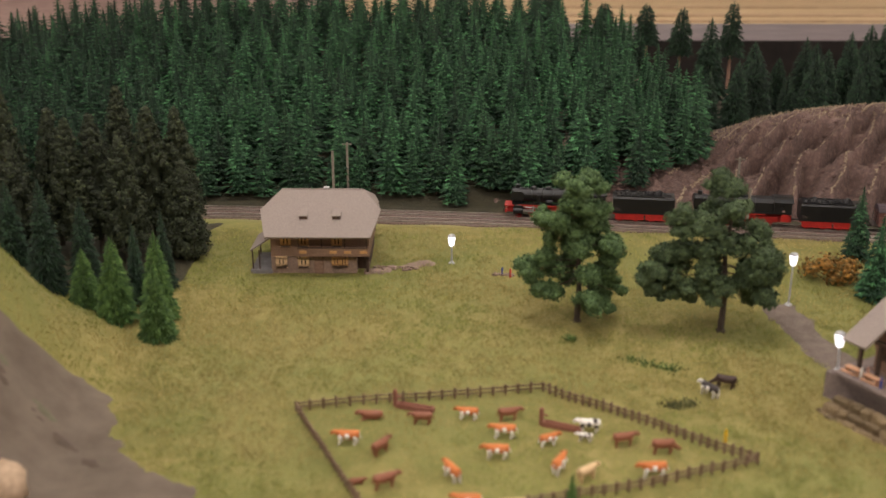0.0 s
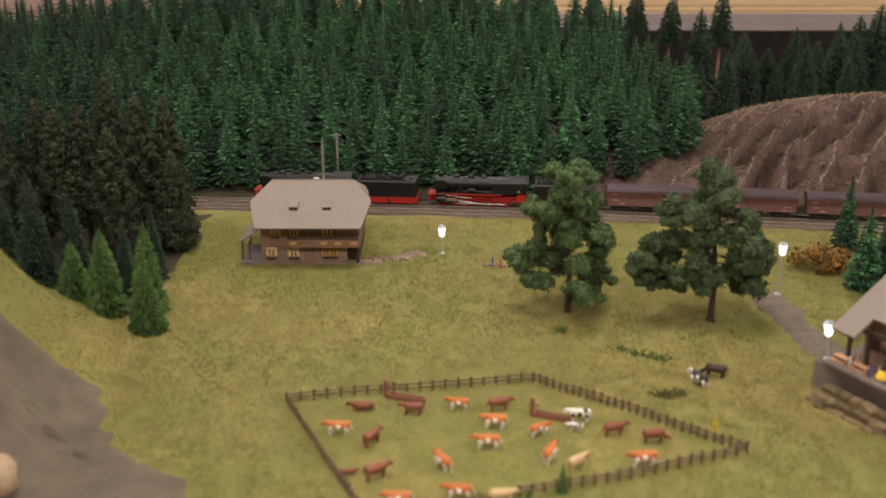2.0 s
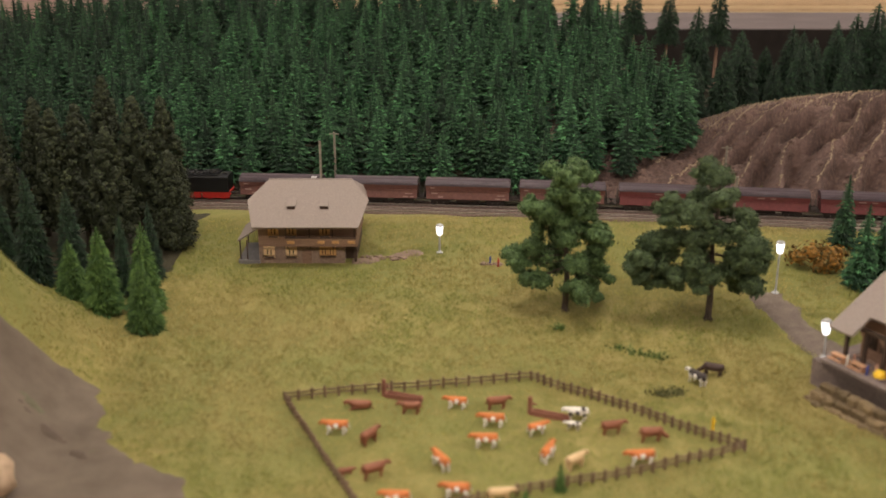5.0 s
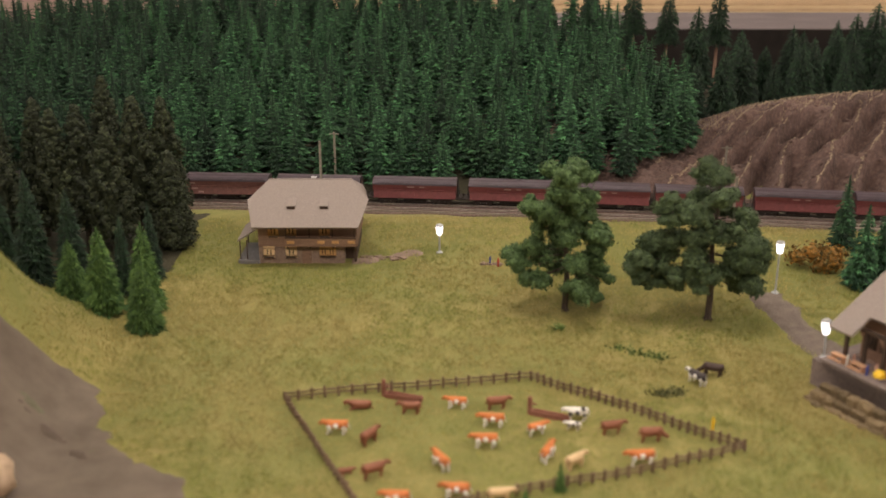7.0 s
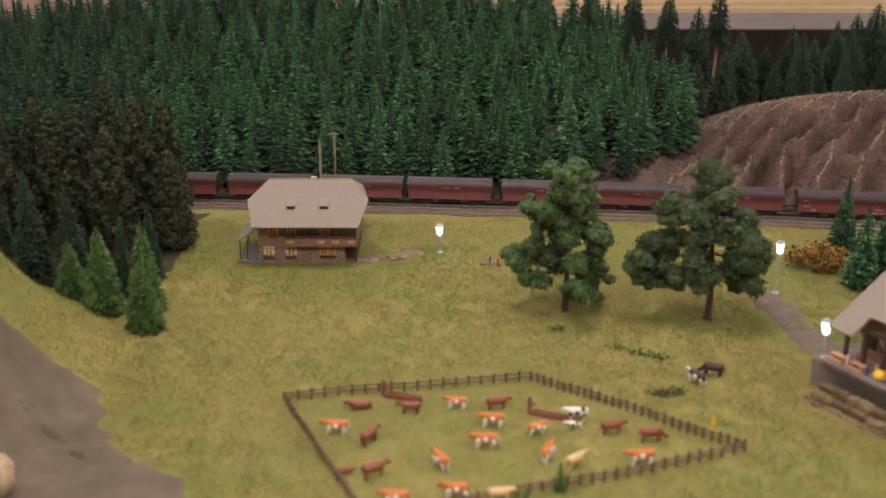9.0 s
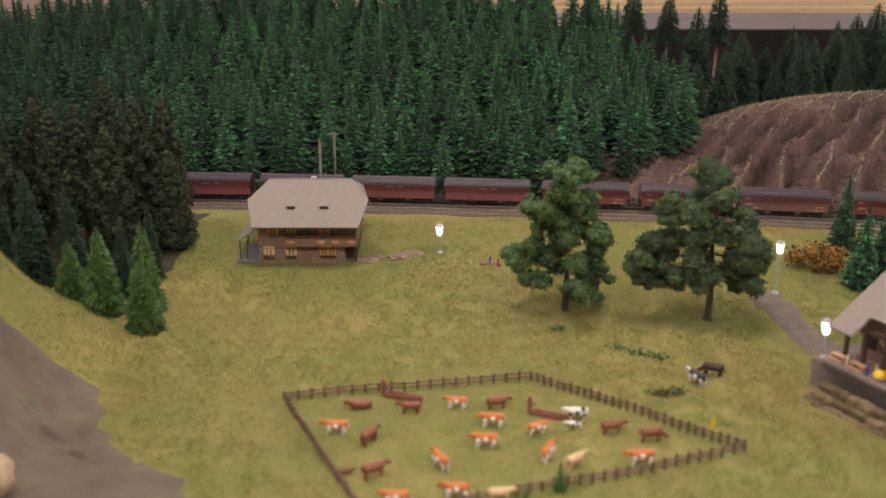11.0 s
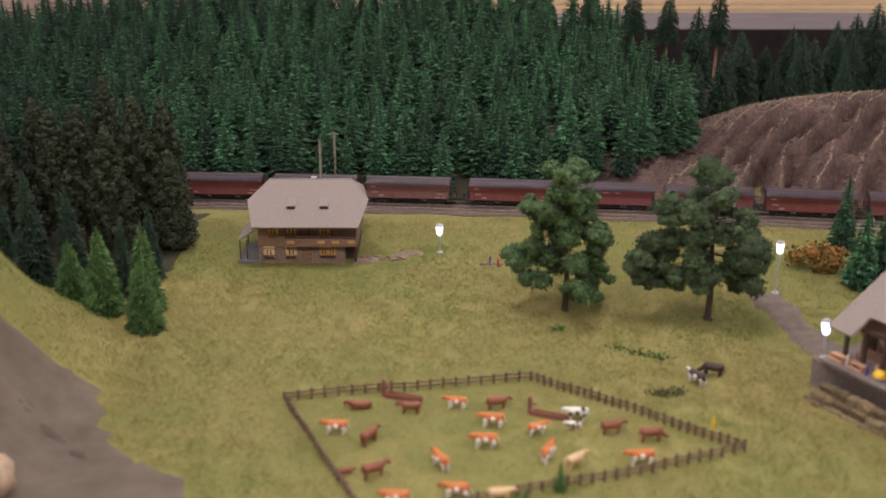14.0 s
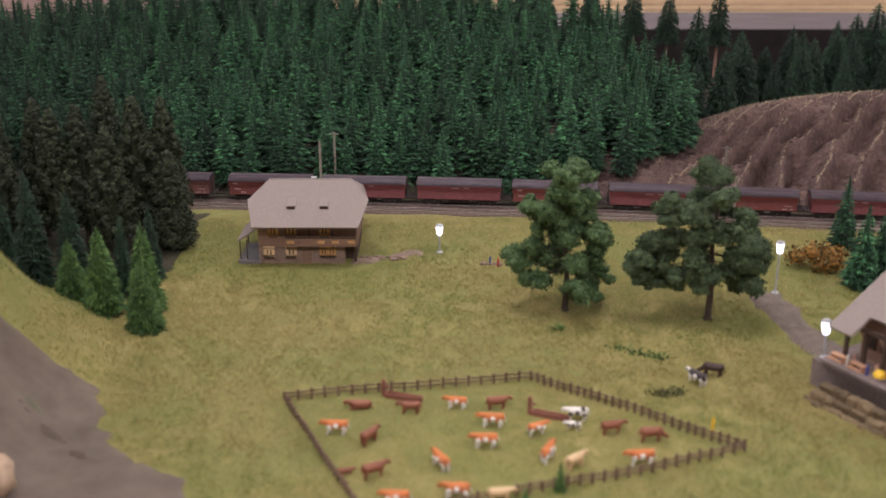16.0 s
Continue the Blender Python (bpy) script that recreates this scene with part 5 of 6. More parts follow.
def farmhouse():
    h = thing("farmhouse", "brown timber farmhouse with a grey half-hipped roof", "house", pose(-0.189, 1.468, 0.9675))
    W, D = 0.069, 0.060
    part("plinth", Shape().box(-0.009, 0, 0.0070, 2 * W - 0.018, 2 * D, 0.032), MAT["stone_base"], h, "reddish-brown lower storey")
    part("corner_post", Shape().box(W - 0.003, -D + 0.003, 0.0070, 0.004, 0.004, 0.032), MAT["timber_dark"], h)
    part("recess_wall", Shape().box(W - 0.010, 0.008, 0.0070, 0.016, 2 * D - 0.018, 0.0318), MAT["timber_dark"], h, "dark recessed entrance wall")
    up = Shape().prism([(-D, 0.0235), (D, 0.0235), (D, 0.063), (0.03, 0.082), (-0.03, 0.082), (-D, 0.063)], -W, W)
    part("upper_wall", up, MAT["timber"], h, "brown boarded upper storey")
    plank = Shape().box(0, 0, 0, 0.0031, 0.001, 0.036, bev=0.0003).data("plank", MAT["timber"])
    for i in range(40):
        ob = new("plank", plank)
        ob.parent = h
        ob.matrix_basis = pose(-W + 2 * W * (i + 0.5) / 40, -D - 0.0005 - 0.0002 * (i % 3), 0.0425)
    e, v, r = (0.0730, 0.085, 0.0605), (0.0850, 0.0380, 0.0849), (0.0590, 0.0, 0.1045)
    front = [(-e[0], -e[1], e[2]), (e[0], -e[1], e[2]), (v[0], -v[1], v[2]), (r[0], 0, r[2]), (-r[0], 0, r[2]), (-v[0], -v[1], v[2])]
    vb = (0.0715, 0.0380, 0.0849)
    back = [(e[0], e[1], e[2]), (-e[0], e[1], e[2]), (-vb[0], vb[1], vb[2]), (-r[0], 0, r[2]), (r[0], 0, r[2]), (vb[0], vb[1], vb[2])]
    part("roof", Shape().slab(front, 0.0028), MAT["roof"], h, "grey-brown front roof slope", fix=True)
    part("roof", Shape().slab(back, 0.0028), MAT["roof"], h, "grey-brown rear roof slope")
    for s in (-1, 1):
        tri = [(s * v[0], -v[1], v[2]), (s * vb[0], vb[1], vb[2]), (s * r[0], 0, r[2])][::s]
        part("half_hip", Shape().slab(tri, 0.0028), MAT["roof"], h)
        part("gable_board", Shape().slab([(s * (W + 0.004), -s * 0.058, 0.062), (s * (W + 0.004), s * 0.058, 0.062), (s * (W + 0.004), s * 0.030, 0.0785), (s * (W + 0.004), -s * 0.030, 0.0785)], 0.002), MAT["timber_dark"], h, "dark boarded gable")
    part("ridge_cap", Shape().tube((-r[0], 0, r[2]), (r[0], 0, r[2]), 0.0011, n=6), MAT["roof"], h)
    part("chimney", Shape().box(0.004, 0.007, 0.0965, 0.006, 0.006, 0.016).box(0.004, 0.007, 0.1050, 0.0075, 0.0075, 0.0014), MAT["pole"], h, "pale grey chimney")
    for x in (-0.0225, 0.0235):
        f = 0.36
        y, z = -e[1] * (1 - f), e[2] + (r[2] - e[2]) * f
        d = part("dormer", Shape().slab([(x - 0.0062, y - 0.002, z + 0.0056), (x + 0.0062, y - 0.002, z + 0.0056), (x + 0.0062, y + 0.020, z + 0.0108), (x - 0.0062, y + 0.020, z + 0.0108)], 0.0009), MAT["roof"], h)
        for sx in (-0.0056, 0.0056):
            part("dormer_cheek", Shape().slab([(x + sx, y, z - 0.0004), (x + sx, y, z + 0.0050), (x + sx, y + 0.019, z + 0.0100)], 0.0007), MAT["roof"], d)
        part("dormer_slit", Shape().box(x, y + 0.0010, z + 0.0022, 0.0108, 0.0014, 0.0046), MAT["timber_dark"], d)
    yb = -D - 0.013
    bal = part("balcony", Shape().box(0.0195, -D - 0.0065, 0.0290, 0.098, 0.013, 0.002), MAT["timber"], h)
    rail = Shape().box(0.0195, yb, 0.0350, 0.098, 0.0014, 0.0115)
    part("parapet", rail, MAT["timber"], bal, "boarded balcony front")
    for x in (-0.022, 0.020, 0.040, 0.062):
        part("parapet_panel", Shape().box(x, yb - 0.001, 0.0350, 0.010, 0.0008, 0.0042), MAT["shutter"], bal)
    part("parapet_rail", Shape().box(0.0195, yb, 0.0408, 0.099, 0.0022, 0.0014), MAT["timber_dark"], bal)
    part("parapet", Shape().box(0.068, -D - 0.0065, 0.0350, 0.0014, 0.013, 0.0115), MAT["timber"], bal)
    for x in (-0.028, 0.004, 0.036, 0.066):
        part("balcony_post", Shape().box(x, yb + 0.001, 0.050, 0.0014, 0.0014, 0.022), MAT["timber_dark"], bal)
        part("bracket", Shape().slab([(x - 0.0006, yb + 0.001, 0.0280), (x - 0.0006, -D, 0.0280), (x - 0.0006, -D, 0.020)], 0.0012), MAT["timber_dark"], bal)
    for x in (-0.0475, -0.0225, 0.024):
        window(h, x, -D - 0.0012, 0.0475, 0.0105, 0.0135, MAT["shutter"])
    for x in (-0.0545, -0.0235):
        window(h, x, -D - 0.0004, 0.0160, 0.0112, 0.0125, MAT["cream"])
    for x in (0.0220, 0.0330):
        window(h, x, -D - 0.0004, 0.0165, 0.0085, 0.0110, MAT["shutter"])
    door = part("door", Shape().box(-0.002, -D - 0.0008, 0.0085, 0.013, 0.0016, 0.020, bev=0.0004), MAT["timber"], h, "brown wooden door")
    part("door_handle", Shape().ball((0.003, -D - 0.002, 0.009), 0.0006, 6, 4), MAT["steel"], door)
    lean = part("lean_to", Shape().slab([(-0.0985, -0.060, 0.0325), (-0.0680, -0.060, 0.0520), (-0.0680, 0.010, 0.0520), (-0.0985, 0.010, 0.0325)], 0.0018), MAT["roof"], h, "small shed roof on posts")
    for x, y in ((-0.0955, -0.057), (-0.0955, 0.006), (-0.086, -0.057)):
        part("lean_to_post", Shape().box(x, y, 0.0140, 0.0016, 0.0016, 0.036), MAT["timber_dark"], lean)
    part("slab", Shape().box(-0.083, -0.025, 0.001, 0.030, 0.075, 0.006), MAT["slab_blue"], h, "bluish grey stone slab")
    return h


MAT["slab_blue"] = mottled("bluish_stone", (0.17, 0.16, 0.165), (0.24, 0.225, 0.23), 50, 0.8)
farmhouse()
draped("yard", MAT["stone_base"], lambda x, y: 0.012 - line_gap(x, y, [(-0.115, 1.415), (-0.075, 1.435), (-0.045, 1.45)]), -0.16, 0.0, 1.37, 1.50, 0.006, 0.0015, "brown trodden yard beside the farmhouse", "yard")


# ---- inn with a terrace ----
def inn():
    gx, gy = 0.403, 1.020
    a = TERRACE_TURN
    t = thing("inn", "timber inn with a wide grey-brown roof", "house", pose(gx, gy, 0.955, 0, 0, a))
    # local x runs along the terrace wall, y towards the back
    part("wall", Shape().box(0.130, 0.126, 0.066, 0.244, 0.164, 0.080), MAT["timber"], t, "brown timber wall")
    part("wall_base", Shape().box(0.130, 0.126, 0.020, 0.248, 0.168, 0.055), MAT["stone_base"], t)
    k, z0, yr = 0.58, 0.088, 0.130
    part("roof", Shape().slab([(-0.002, 0.0, z0), (0.028, 0.0, z0), (0.028, 0.026, z0 + k * 0.026), (0.26, 0.026, z0 + k * 0.026), (0.26, yr, z0 + k * yr), (-0.002, yr, z0 + k * yr)], 0.003), MAT["roof"], t, "wide grey-brown roof slope")
    part("roof", Shape().slab([(0.0, yr, z0 + k * yr), (0.26, yr, z0 + k * yr), (0.26, 2 * yr - 0.02, z0 + k * 0.02), (0.0, 2 * yr - 0.02, z0 + k * 0.02)], 0.003), MAT["roof"], t, "rear roof slope")
    part("gable", Shape().prism([(0.052, 0.10), (0.208, 0.10), (yr, 0.155)], 0.022, 0.25), MAT["timber_dark"], t, "dark boarded gable")
    for x in (0.003, 0.026, 0.050, 0.078, 0.11, 0.15):
        post = part("porch_post", Shape().box(x, 0.027, 0.066, 0.0036, 0.0036, 0.046), MAT["timber_dark"], t)
        part("brace", Shape().slab([(x - 0.009, 0.027, 0.085), (x, 0.027, 0.085), (x, 0.027, 0.073)], 0.0015), MAT["timber"], post)
    part("porch_beam", Shape().box(0.125, 0.027, 0.0865, 0.25, 0.004, 0.004), MAT["timber_dark"], t)
    for x in (0.020, 0.040, 0.096):
        window(t, x, 0.0435, 0.070, 0.011, 0.014, MAT["timber_dark"], False)
    dr = part("door", Shape().box(0.064, 0.0432, 0.062, 0.014, 0.002, 0.030), MAT["door_green"], t, "greenish door")
    part("door_handle", Shape().ball((0.069, 0.042, 0.062), 0.0008, 6, 4), MAT["steel"], dr)
    ter = thing("terrace", "raised stone terrace on sandstone boulders", "terrace", pose(gx, gy, 0.955, 0, 0, a))
    part("deck", Shape().box(0.122, 0.06, 0.030, 0.276, 0.12, 0.03), MAT["slab"], ter)
    par = part("parapet", Shape().box(0.12, 0.004, 0.037, 0.25, 0.008, 0.020, bev=0.001), MAT["slab"], ter, "grey terrace wall")
    part("coping", Shape().box(0.12, 0.004, 0.0478, 0.253, 0.0095, 0.002), MAT["slab"], par)
    part("parapet", Shape().box(0.0, 0.03, 0.037, 0.008, 0.052, 0.020, bev=0.001), MAT["slab"], ter, "grey terrace wall")
    rng = random.Random(8)
    for row in range(3):
        x = -0.010 + 0.006 * row
        while x < 0.25:
            w, d, h = rng.uniform(0.012, 0.024), rng.uniform(0.010, 0.014), rng.uniform(0.0085, 0.0110)
            s = Shape().box(0, 0, 0, w, d, h, bev=0.0022)
            s.v = [(q[0] + rng.uniform(-0.001, 0.001), q[1] + rng.uniform(-0.001, 0.001), q[2] + rng.uniform(-0.001, 0.001)) for q in s.v]
            b = part("boulder", s, MAT["sandstone"], ter)
            b.matrix_basis = pose(x + w / 2, -0.001 - 0.0055 * (2 - row) + rng.uniform(-0.002, 0.002), 0.0035 + 0.0090 * row, rng.uniform(-5, 5), rng.uniform(-6, 6), rng.uniform(-12, 12))
            x += w * 0.97
    m = pose(gx, gy, 0.955, 0, 0, a)

    def at(x, y, z):
        return m @ pose(x, y, z)
    for x, y in ((0.005, 0.015), (0.030, 0.015), (0.085, 0.017)):
        tb = thing("garden_table", "light wooden table with benches on the terrace", "table", at(x, y, 0.045), "tables on the terrace")
        part("tabletop", Shape().box(0, 0, 0.0085, 0.017, 0.008, 0.0012, bev=0.0004), MAT["pine_top"], tb)
        for lx in (-0.0065, 0.0065):
            part("leg", Shape().box(lx, 0, 0.0040, 0.0012, 0.006, 0.008), MAT["pine_top"], tb)
        for by in (-0.0068, 0.0068):
            bn = thing("bench", "light wooden bench on the terrace", "bench", at(x, y + by, 0.045), "benches on the terrace")
            part("seat", Shape().box(0, 0, 0.0050, 0.017, 0.0034, 0.001), MAT["pine_top"], bn)
            for lx in (-0.0065, 0.0065):
                part("leg", Shape().box(lx, 0, 0.0023, 0.0012, 0.003, 0.0046), MAT["pine_top"], bn)
    para = thing("parasol", "small yellow parasol on the terrace", "parasol", at(0.058, 0.013, 0.045) @ Matrix.Scale(0.68, 4))
    part("pole", Shape().tube((0, 0, 0), (0, 0, 0.020), 0.0007, n=6), MAT["steel"], para)
    part("canopy", Shape().lathe((0, 0, 0.010), [(0.010, 0), (0.0095, 0.004), (0.006, 0.009), (0.0006, 0.011)], 10), MAT["yellow"], para)
    for x, y, c in ((0.0165, 0.014, "cow_white"), (0.0185, 0.022, "skin"), (0.0435, 0.012, "blue"), (0.0465, 0.022, "skin"), (0.072, 0.022, "figure_red")):
        figurine(at(x, y, 0.045) @ Matrix.Scale(0.65, 4), c)
    street_lamp(at(-0.0120, 0.013, 0.044), 0.0450, lean=-4)


def figurine(m, mat):
    """A plain standing doll, 1:87."""
    s = Shape().lathe((0, 0, 0), [(0.0022, 0), (0.0024, 0.001), (0.0017, 0.009), (0.0026, 0.0155), (0.0011, 0.0170), (0.0016, 0.0185), (0.0013, 0.0205), (0.0004, 0.0212)], 9)
    ob = part("figurine", s, MAT[mat], smooth=True)
    ob.matrix_basis = m
    return tagged(ob, "tiny plain painted model figure standing", "figurine", "model figures")


def street_lamp(m, height, lean=0):
    """A post with a tapered glowing glass and a grey cap; height is that of the whole lamp."""
    t = thing("street_lamp", "lit street lamp with tapered white glass", "lamp", m @ pose(0, 0, 0, 0, lean, 0), "street lamps")
    g = height - 0.0185
    part("base", Shape().lathe((0, 0, -0.002), [(0.0050, 0), (0.0050, 0.0028), (0.0026, 0.0042), (0.0014, 0.006)], 12), MAT["pole"], t)
    part("post", Shape().tube((0, 0, 0.001), (0, 0, g), 0.0013, 0.0011, 8), MAT["pole"], t)
    part("glass", Shape().lathe((0, 0, g), [(0.0022, 0), (0.0036, 0.0012), (0.0053, 0.0130), (0.0048, 0.0140)], 14), MAT["globe"], t, "glowing white glass", smooth=True)
    part("cap", Shape().lathe((0, 0, g + 0.014), [(0.0056, 0), (0.0053, 0.0012), (0.0040, 0.0028), (0.0010, 0.0036)], 14), MAT["pole"], t, "grey cap")
    return t


TERRACE_TURN = -60.0
MAT["pine_top"] = mottled("light_pine_wood", (0.55, 0.30, 0.17), (0.66, 0.38, 0.23), 60, 0.7)
MAT["yellow"] = plain("yellow_plastic", (0.80, 0.50, 0.02), 0.5)
MAT["blue"] = plain("blue_paint", (0.06, 0.08, 0.30), 0.6)
MAT["skin"] = plain("pinkish_paint", (0.55, 0.30, 0.22), 0.6)
MAT["figure_red"] = plain("red_paint", (0.50, 0.05, 0.03), 0.6)
MAT["door_green"] = mottled("greenish_door_paint", (0.10, 0.11, 0.05), (0.16, 0.17, 0.08), 60, 0.6)
inn()
street_lamp(pose(0.4360, 1.300, ground_z(0.436, 1.30)), 0.0735)
street_lamp(pose(-0.005, 1.448, ground_z(-0.005, 1.448)), 0.0450)
figurine(pose(0.270, 0.945, ground_z(0.270, 0.945)) @ Matrix.Scale(0.8, 4), "yellow")
figurine(pose(0.077, 1.395, ground_z(0.077, 1.395)) @ Matrix.Scale(0.62, 4), "figure_red")
figurine(pose(0.066, 1.402, ground_z(0.066, 1.402)) @ Matrix.Scale(0.62, 4), "blue")


def rubble(x, y, count, spread_x, label):
    rng = random.Random(21)
    s = Shape()
    for i in range(count):
        px, py = x + rng.uniform(-spread_x, spread_x), y + rng.uniform(-0.008, 0.008)
        s.ball((px, py, ground_z(px, py) + 0.001), (rng.uniform(0.002, 0.005), 0.003, 0.002), 6, 4, 0.4, rng)
    tagged(part("stones", s, MAT["stone_base"]), label, "stones", kind="stuff")


rubble(0.068, 1.400, 16, 0.014, "small brown stones round the model figures")
rubble(-0.085, 1.425, 26, 0.030, "brown rubble beside the farmhouse")


# ---- masts by the track ----
def mast(x, y, z, h, arm):
    t = thing("mast", "weathered grey line mast beside the track", "mast", pose(x, y, z), "line masts")
    part("pole", Shape().tube((0, 0, -0.006), (0, 0, h), 0.0022, 0.0019, 8), MAT["mast"], t)
    if arm:
        part("arm", Shape().box(0.0, 0, h - 0.003, 0.016, 0.0016, 0.0016), MAT["mast"], t)


mast(-0.187, 1.578, 0.970, 0.130, False)
mast(-0.181, 1.735, 0.985, 0.090, True)
mast(0.433, 1.515, 0.970, 0.092, False)
mast(0.452, 1.655, 0.972, 0.100, True)


# ---- paddock ----
def fence(pts):
    rail_w = 0.0011
    for (ax, ay), (bx, by), gap in zip(pts, pts[1:], (0.0142, 0.0090, 0.0142, 0.0088, 0.0125, 0.0125)):
        t = thing("fence", "low brown wooden post-and-rail fence round the paddock", "fence", group="fences of the paddock")
        n = max(2, round(math.hypot(bx - ax, by - ay) / gap))
        rng = random.Random(int(ax * 999))
        ang = math.atan2(by - ay, bx - ax)
        prev = None
        for i in range(n + 1):
            if i == n and (bx, by) != pts[-1]:
                x, y = bx, by
            else:
                x, y = ax + (bx - ax) * i / n, ay + (by - ay) * i / n
            z = ground_z(x, y)
            if i < n:
                h = 0.0125 + rng.uniform(-0.0012, 0.0012)
                p = part("post", Shape().box(0, 0, h / 2 - 0.002, 0.0026, 0.0022, h + 0.004, bev=0.0004), MAT["fence"], t)
                p.matrix_basis = pose(x, y, z, rng.uniform(-3, 3), rng.uniform(-3, 3), math.degrees(ang))
            if prev:
                for k in (0.0048, 0.0092):
                    q = k + rng.uniform(-0.0005, 0.0005)
                    part("rail", Shape().tube((prev[0], prev[1], prev[2] + q), (x, y, z + k), rail_w, n=5), MAT["fence"], t)
            prev = (x, y, z)


fence([(-0.083 + 0.018, 0.790), (-0.083, 0.828), (-0.167, 1.006), (0.098, 1.067), (0.292, 0.906), (0.090, 0.836), (-0.065, 0.790)])


def loft(s, rings, n=8):
    """Skin over oval rings (x, z, half width, half height)."""
    k = len(s.v)
    for x, z, w, h in rings:
        s.v += [(x, w * math.cos(2 * math.pi * i / n), z + h * math.sin(2 * math.pi * i / n)) for i in range(n)]
    m = len(rings)
    for j in range(m - 1):
        s.f += [(k + j * n + i, k + j * n + (i + 1) % n, k + (j + 1) * n + (i + 1) % n, k + (j + 1) * n + i) for i in range(n)]
    s.f += [tuple(range(k + n - 1, k - 1, -1)), tuple(range(k + (m - 1) * n, k + m * n))]
    return s


def cow(label, coat, patch, legs, stance="stand", group="cows of the herd", rear=False, face=""):
    """A model cow, head towards +x."""
    t = thing("cow", label, "cow", group=group)
    z = 0.0104 if stance != "lie" else 0.0052
    b = Shape()
    loft(b, [(-0.0122, z + 0.0012, 0.0018, 0.0020), (-0.0115, z + 0.0006, 0.0036, 0.0042), (-0.0080, z, 0.0044, 0.0050), (-0.002, z - 0.0003, 0.0047, 0.0052), (0.004, z, 0.0044, 0.0050),
             (0.0078, z + 0.0006, 0.0038, 0.0046), (0.0098, z + 0.0012, 0.0026, 0.0032)])
    part("body", b, MAT[coat], t, smooth=True)
    up = -0.0045 if stance == "graze" else 0.0026
    hx, hz = 0.0121, z + up
    neck = Shape()
    neck.tube((0.0072, 0, z + 0.0012), (hx, 0, hz), 0.0032, 0.0022, 8)
    neck.ball((hx + 0.0010, 0, hz), (0.0026, 0.0023, 0.0024), 8, 5)
    neck.tube((hx + 0.0015, 0, hz), (hx + 0.0044, 0, hz - 0.0020), 0.0020, 0.0015, 7)
    head = part("head", neck, MAT[face or coat], t, smooth=True)
    for y in (-1, 1):
        part("ear", Shape().ball((hx - 0.0004, y * 0.0027, hz + 0.0010), (0.0006, 0.0013, 0.0008), 6, 4), MAT[coat], head)
    if stance != "lie":
        for x in (-0.0088, 0.0066):
            for y in (-0.0024, 0.0024):
                dx = 0.0009 if y > 0 else -0.0007
                part("leg", Shape().tube((x, y, z - 0.002), (x + dx, y, 0.0040), 0.0021, 0.0011, 7).tube((x + dx, y, 0.0045), (x + dx * 1.6, y, 0), 0.0011, 0.0013, 7), MAT[legs], t)
        part("udder", Shape().ball((-0.0060, 0, z - 0.0042), (0.002, 0.0018, 0.0012), 7, 4), MAT["skin"], t)
    else:
        part("leg", Shape().tube((0.004, 0.003, 0.0015), (0.010, 0.0045, 0.0012), 0.0013, 0.001, 6).tube((0.004, -0.003, 0.0015), (0.009, -0.0045, 0.0012), 0.0013, 0.001, 6).tube((-0.008, -0.004, 0.0015), (-0.003, -0.0055, 0.0012), 0.0016, 0.001, 6), MAT[legs], t)
    part("tail", Shape().tube((-0.0120, 0, z + 0.0022), (-0.0136, 0, z - 0.003), 0.0005, 0.0004, 5).ball((-0.0137, 0, z - 0.0038), (0.0006, 0.0006, 0.0012), 6, 4), MAT[legs], t)
    if rear:
        part("saddle_patch", Shape().ball((-0.0065, 0, z + 0.0016), (0.0052, 0.0042, 0.0036), 9, 6), MAT[patch], t, smooth=True)
    if patch:
        for x, zz, w, hh in ((-0.0005, -0.0006, 0.0034, 0.0030), (0.0066, -0.0018, 0.0026, 0.0026), (-0.0080, -0.0024, 0.0022, 0.0024)):
            for y in (-1, 1):
                part("coat_patch", Shape().ball((x, y * 0.0036, z + zz), (w, 0.0017, hh), 8, 5), MAT[patch], t, smooth=True)
    return t


def herd():
    orange = cow("orange and white spotted cow standing in the paddock", "cow_orange", "cow_white", "cow_white")
    brown = cow("plain reddish-brown cow standing in the paddock", "cow_brown", "", "cow_brown")
    lying = cow("plain reddish-brown cow lying in the paddock", "cow_brown", "", "cow_brown", "lie")
    grazing = cow("plain reddish-brown cow grazing in the paddock", "cow_brown", "", "cow_brown", "graze")
    pied = cow("white cow with black patches standing in the paddock", "cow_white", "cow_black", "cow_white", rear=True)
    black = cow("dark grey cow with white face and legs on the slope", "cow_black", "cow_white", "cow_white", face="cow_white")
    dark = cow("very dark brown cow standing on the slope", "cow_dark", "", "cow_dark", "graze")
    cream = cow("cream-coloured cow standing in the paddock", "cow_cream", "", "cow_cream")
    for ob, places in HERD.items():
        src = {"orange": orange, "brown": brown, "lying": lying, "grazing": grazing, "pied": pied, "black": black, "dark": dark, "cream": cream}[ob]
        for i, (x, y, turn, size) in enumerate(places):
            put(src, x, y, turn, size, first=i == 0)


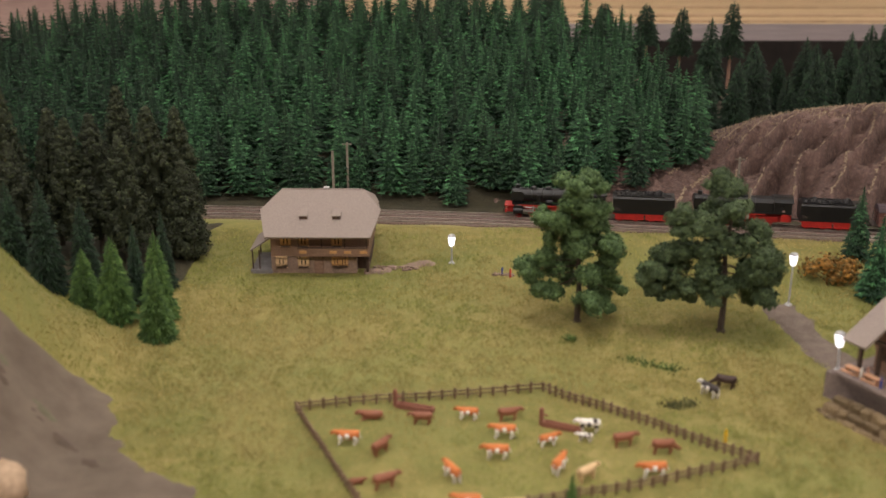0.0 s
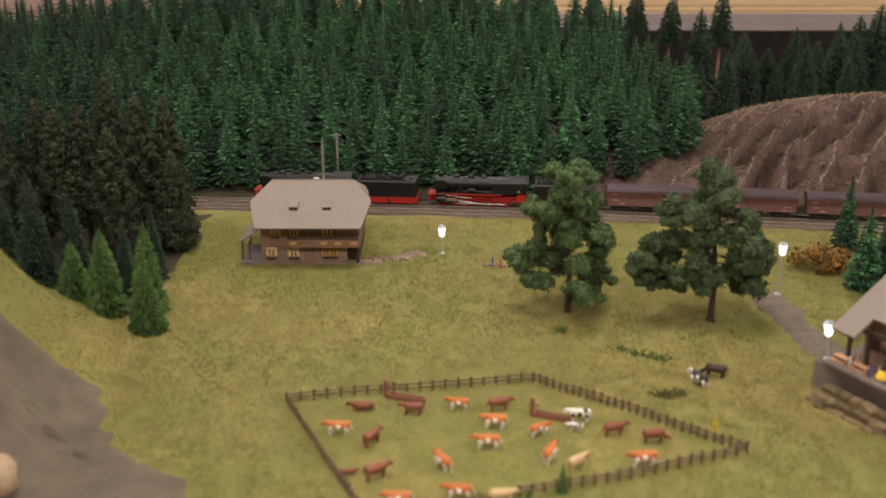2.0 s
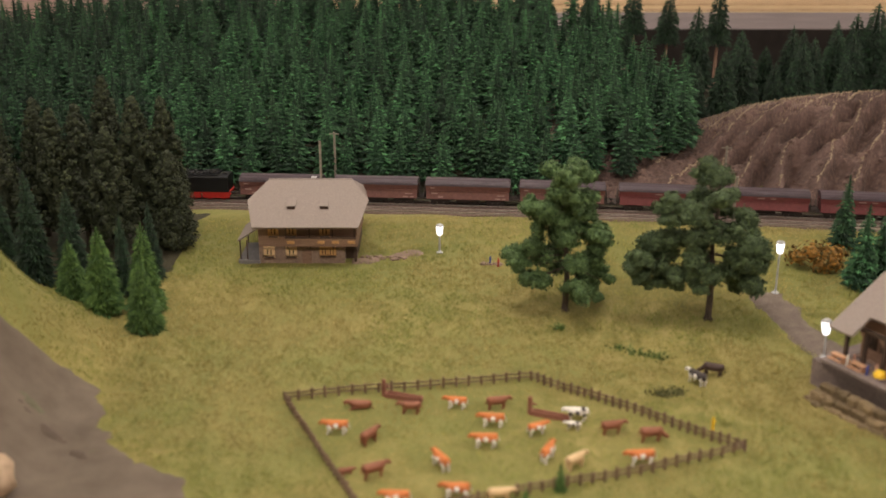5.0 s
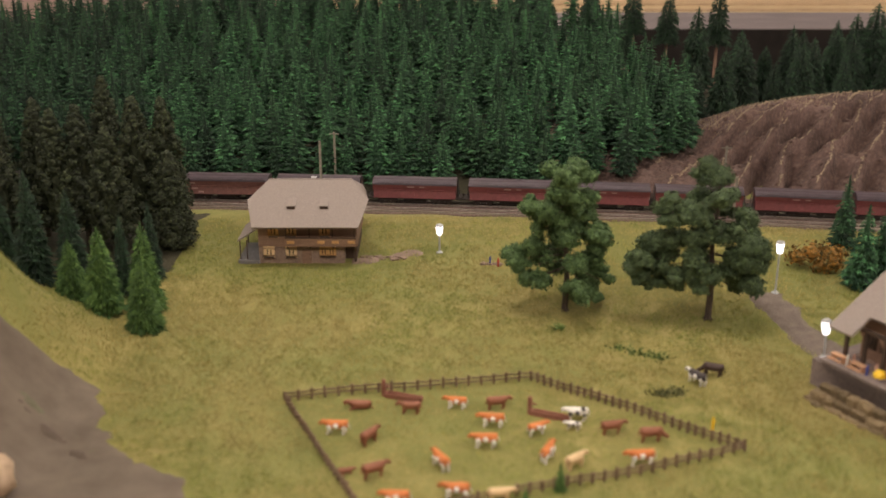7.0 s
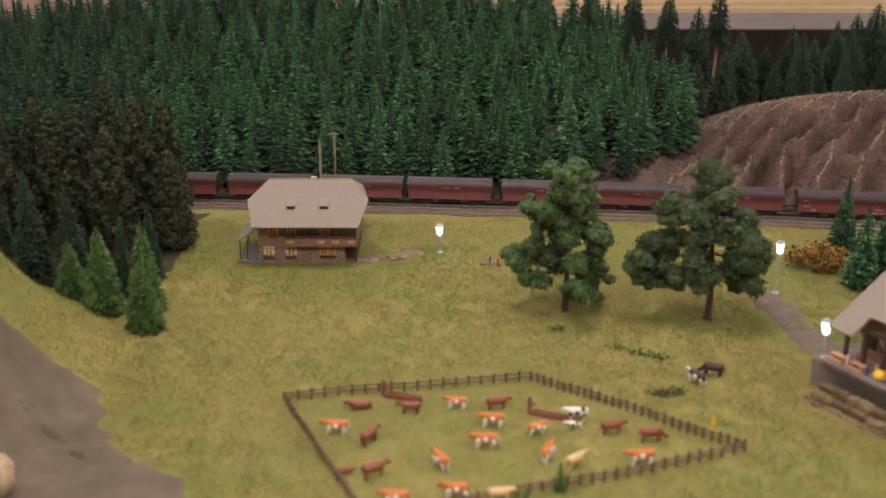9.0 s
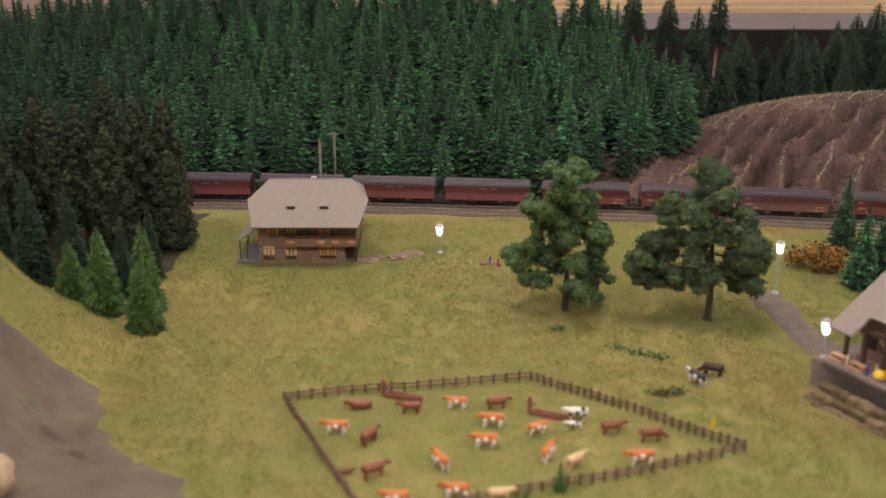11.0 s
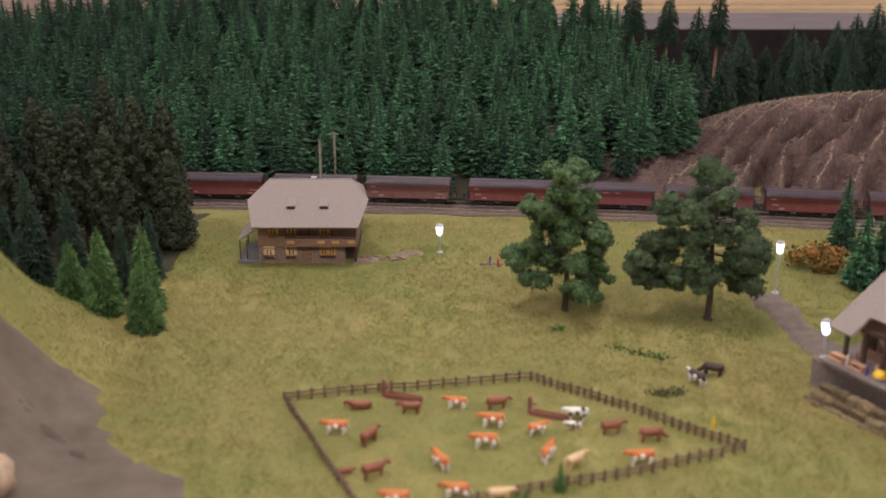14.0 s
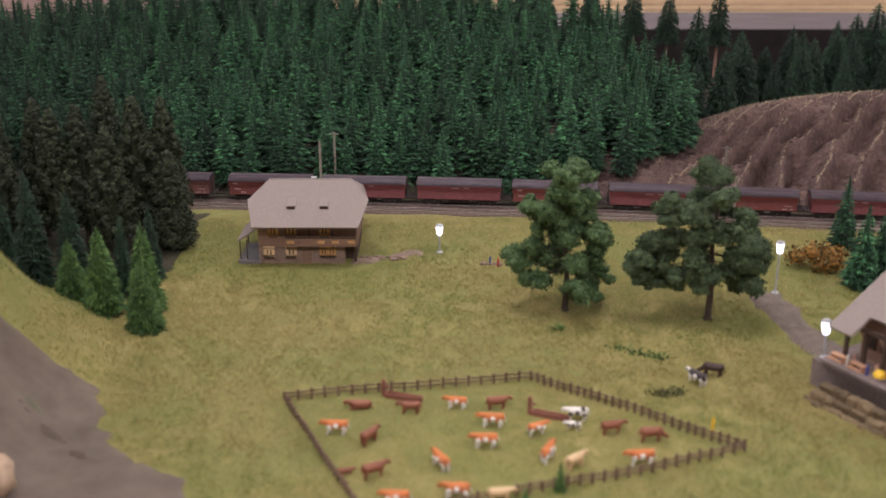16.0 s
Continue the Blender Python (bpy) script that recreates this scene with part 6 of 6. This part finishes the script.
HERD = {
    "orange": [(-0.107, 0.943, 178, 1.00), (0.014, 0.999, 172, 0.90), (0.050, 0.959, 176, 1.00), (0.041, 0.914, 178, 1.00), (-0.002, 0.876, 122, 1.00), (0.094, 0.941, 25, 0.85), (0.100, 0.894, 62, 1.00), (0.188, 0.886, 185, 1.05), (0.012, 0.828, 176, 1.00), (-0.042, 0.819, 178, 1.00)],
    "brown": [(-0.072, 0.923, 52, 0.95), (-0.034, 0.986, 178, 0.90), (0.057, 0.999, 10, 0.95), (-0.064, 0.864, 25, 1.00), (0.169, 0.942, 12, 0.95)],
    "lying": [(-0.087, 0.993, 178, 1.00), (-0.091, 0.872, 10, 0.60)],
    "grazing": [(0.206, 0.928, 4, 1.00)],
    "pied": [(0.137, 0.971, 176, 0.95), (0.131, 0.951, 170, 0.62)],
    "black": [(0.2790, 1.056, 128, 1.00)],
    "dark": [(0.3010, 1.077, 160, 1.00)],
    "cream": [(0.125, 0.879, 38, 0.95), (0.051, 0.821, 5, 0.90)],
}
herd()


def trough(x, y, turn):
    """A wooden spring trough: an upright post with a spout and a long hollowed log."""
    t = thing("water_trough", "reddish wooden well post with a long trough", "trough", pose(x, y, ground_z(x, y), 0, 0, turn), "water troughs of the paddock")
    part("post", Shape().box(0, 0, 0.009, 0.0042, 0.0042, 0.022, bev=0.0008), MAT["trough"], t)
    part("spout", Shape().tube((0.001, 0, 0.013), (0.007, 0, 0.012), 0.0009, n=6), MAT["trough"], t)
    u = Shape().prism([(-0.0034, 0), (0.0034, 0), (0.0038, 0.0055), (0.0027, 0.0055), (0.0022, 0.0022), (-0.0022, 0.0022), (-0.0027, 0.0055), (-0.0038, 0.0055)], 0.002, 0.043)
    u.box(0.0028, 0, 0.0027, 0.0016, 0.0062, 0.0054).box(0.0422, 0, 0.0027, 0.0016, 0.0062, 0.0054)
    part("basin", u, MAT["trough"], t)


trough(-0.063, 1.020, -18)
trough(0.090, 0.985, -22)


def roadside_rock():
    rng = random.Random(77)
    x, y = -0.400, 0.818
    s = Shape().ball((0, 0, 0.012), (0.022, 0.020, 0.022), 12, 8, 0.35, rng).ball((-0.012, -0.010, 0.006), (0.016, 0.014, 0.014), 10, 6, 0.35, rng)
    ob = part("rock", s, MAT["tan_rock"], smooth=True)
    ob.matrix_basis = pose(x, y, ground_z(x, y))
    tagged(ob, "pale tan boulder beside the dirt road", "rock")


MAT["tan_rock"] = mottled("tan_rock", (0.36, 0.25, 0.16), (0.52, 0.38, 0.26), 40, 0.85, 5, 0.5, 0.002)
roadside_rock()


motions()
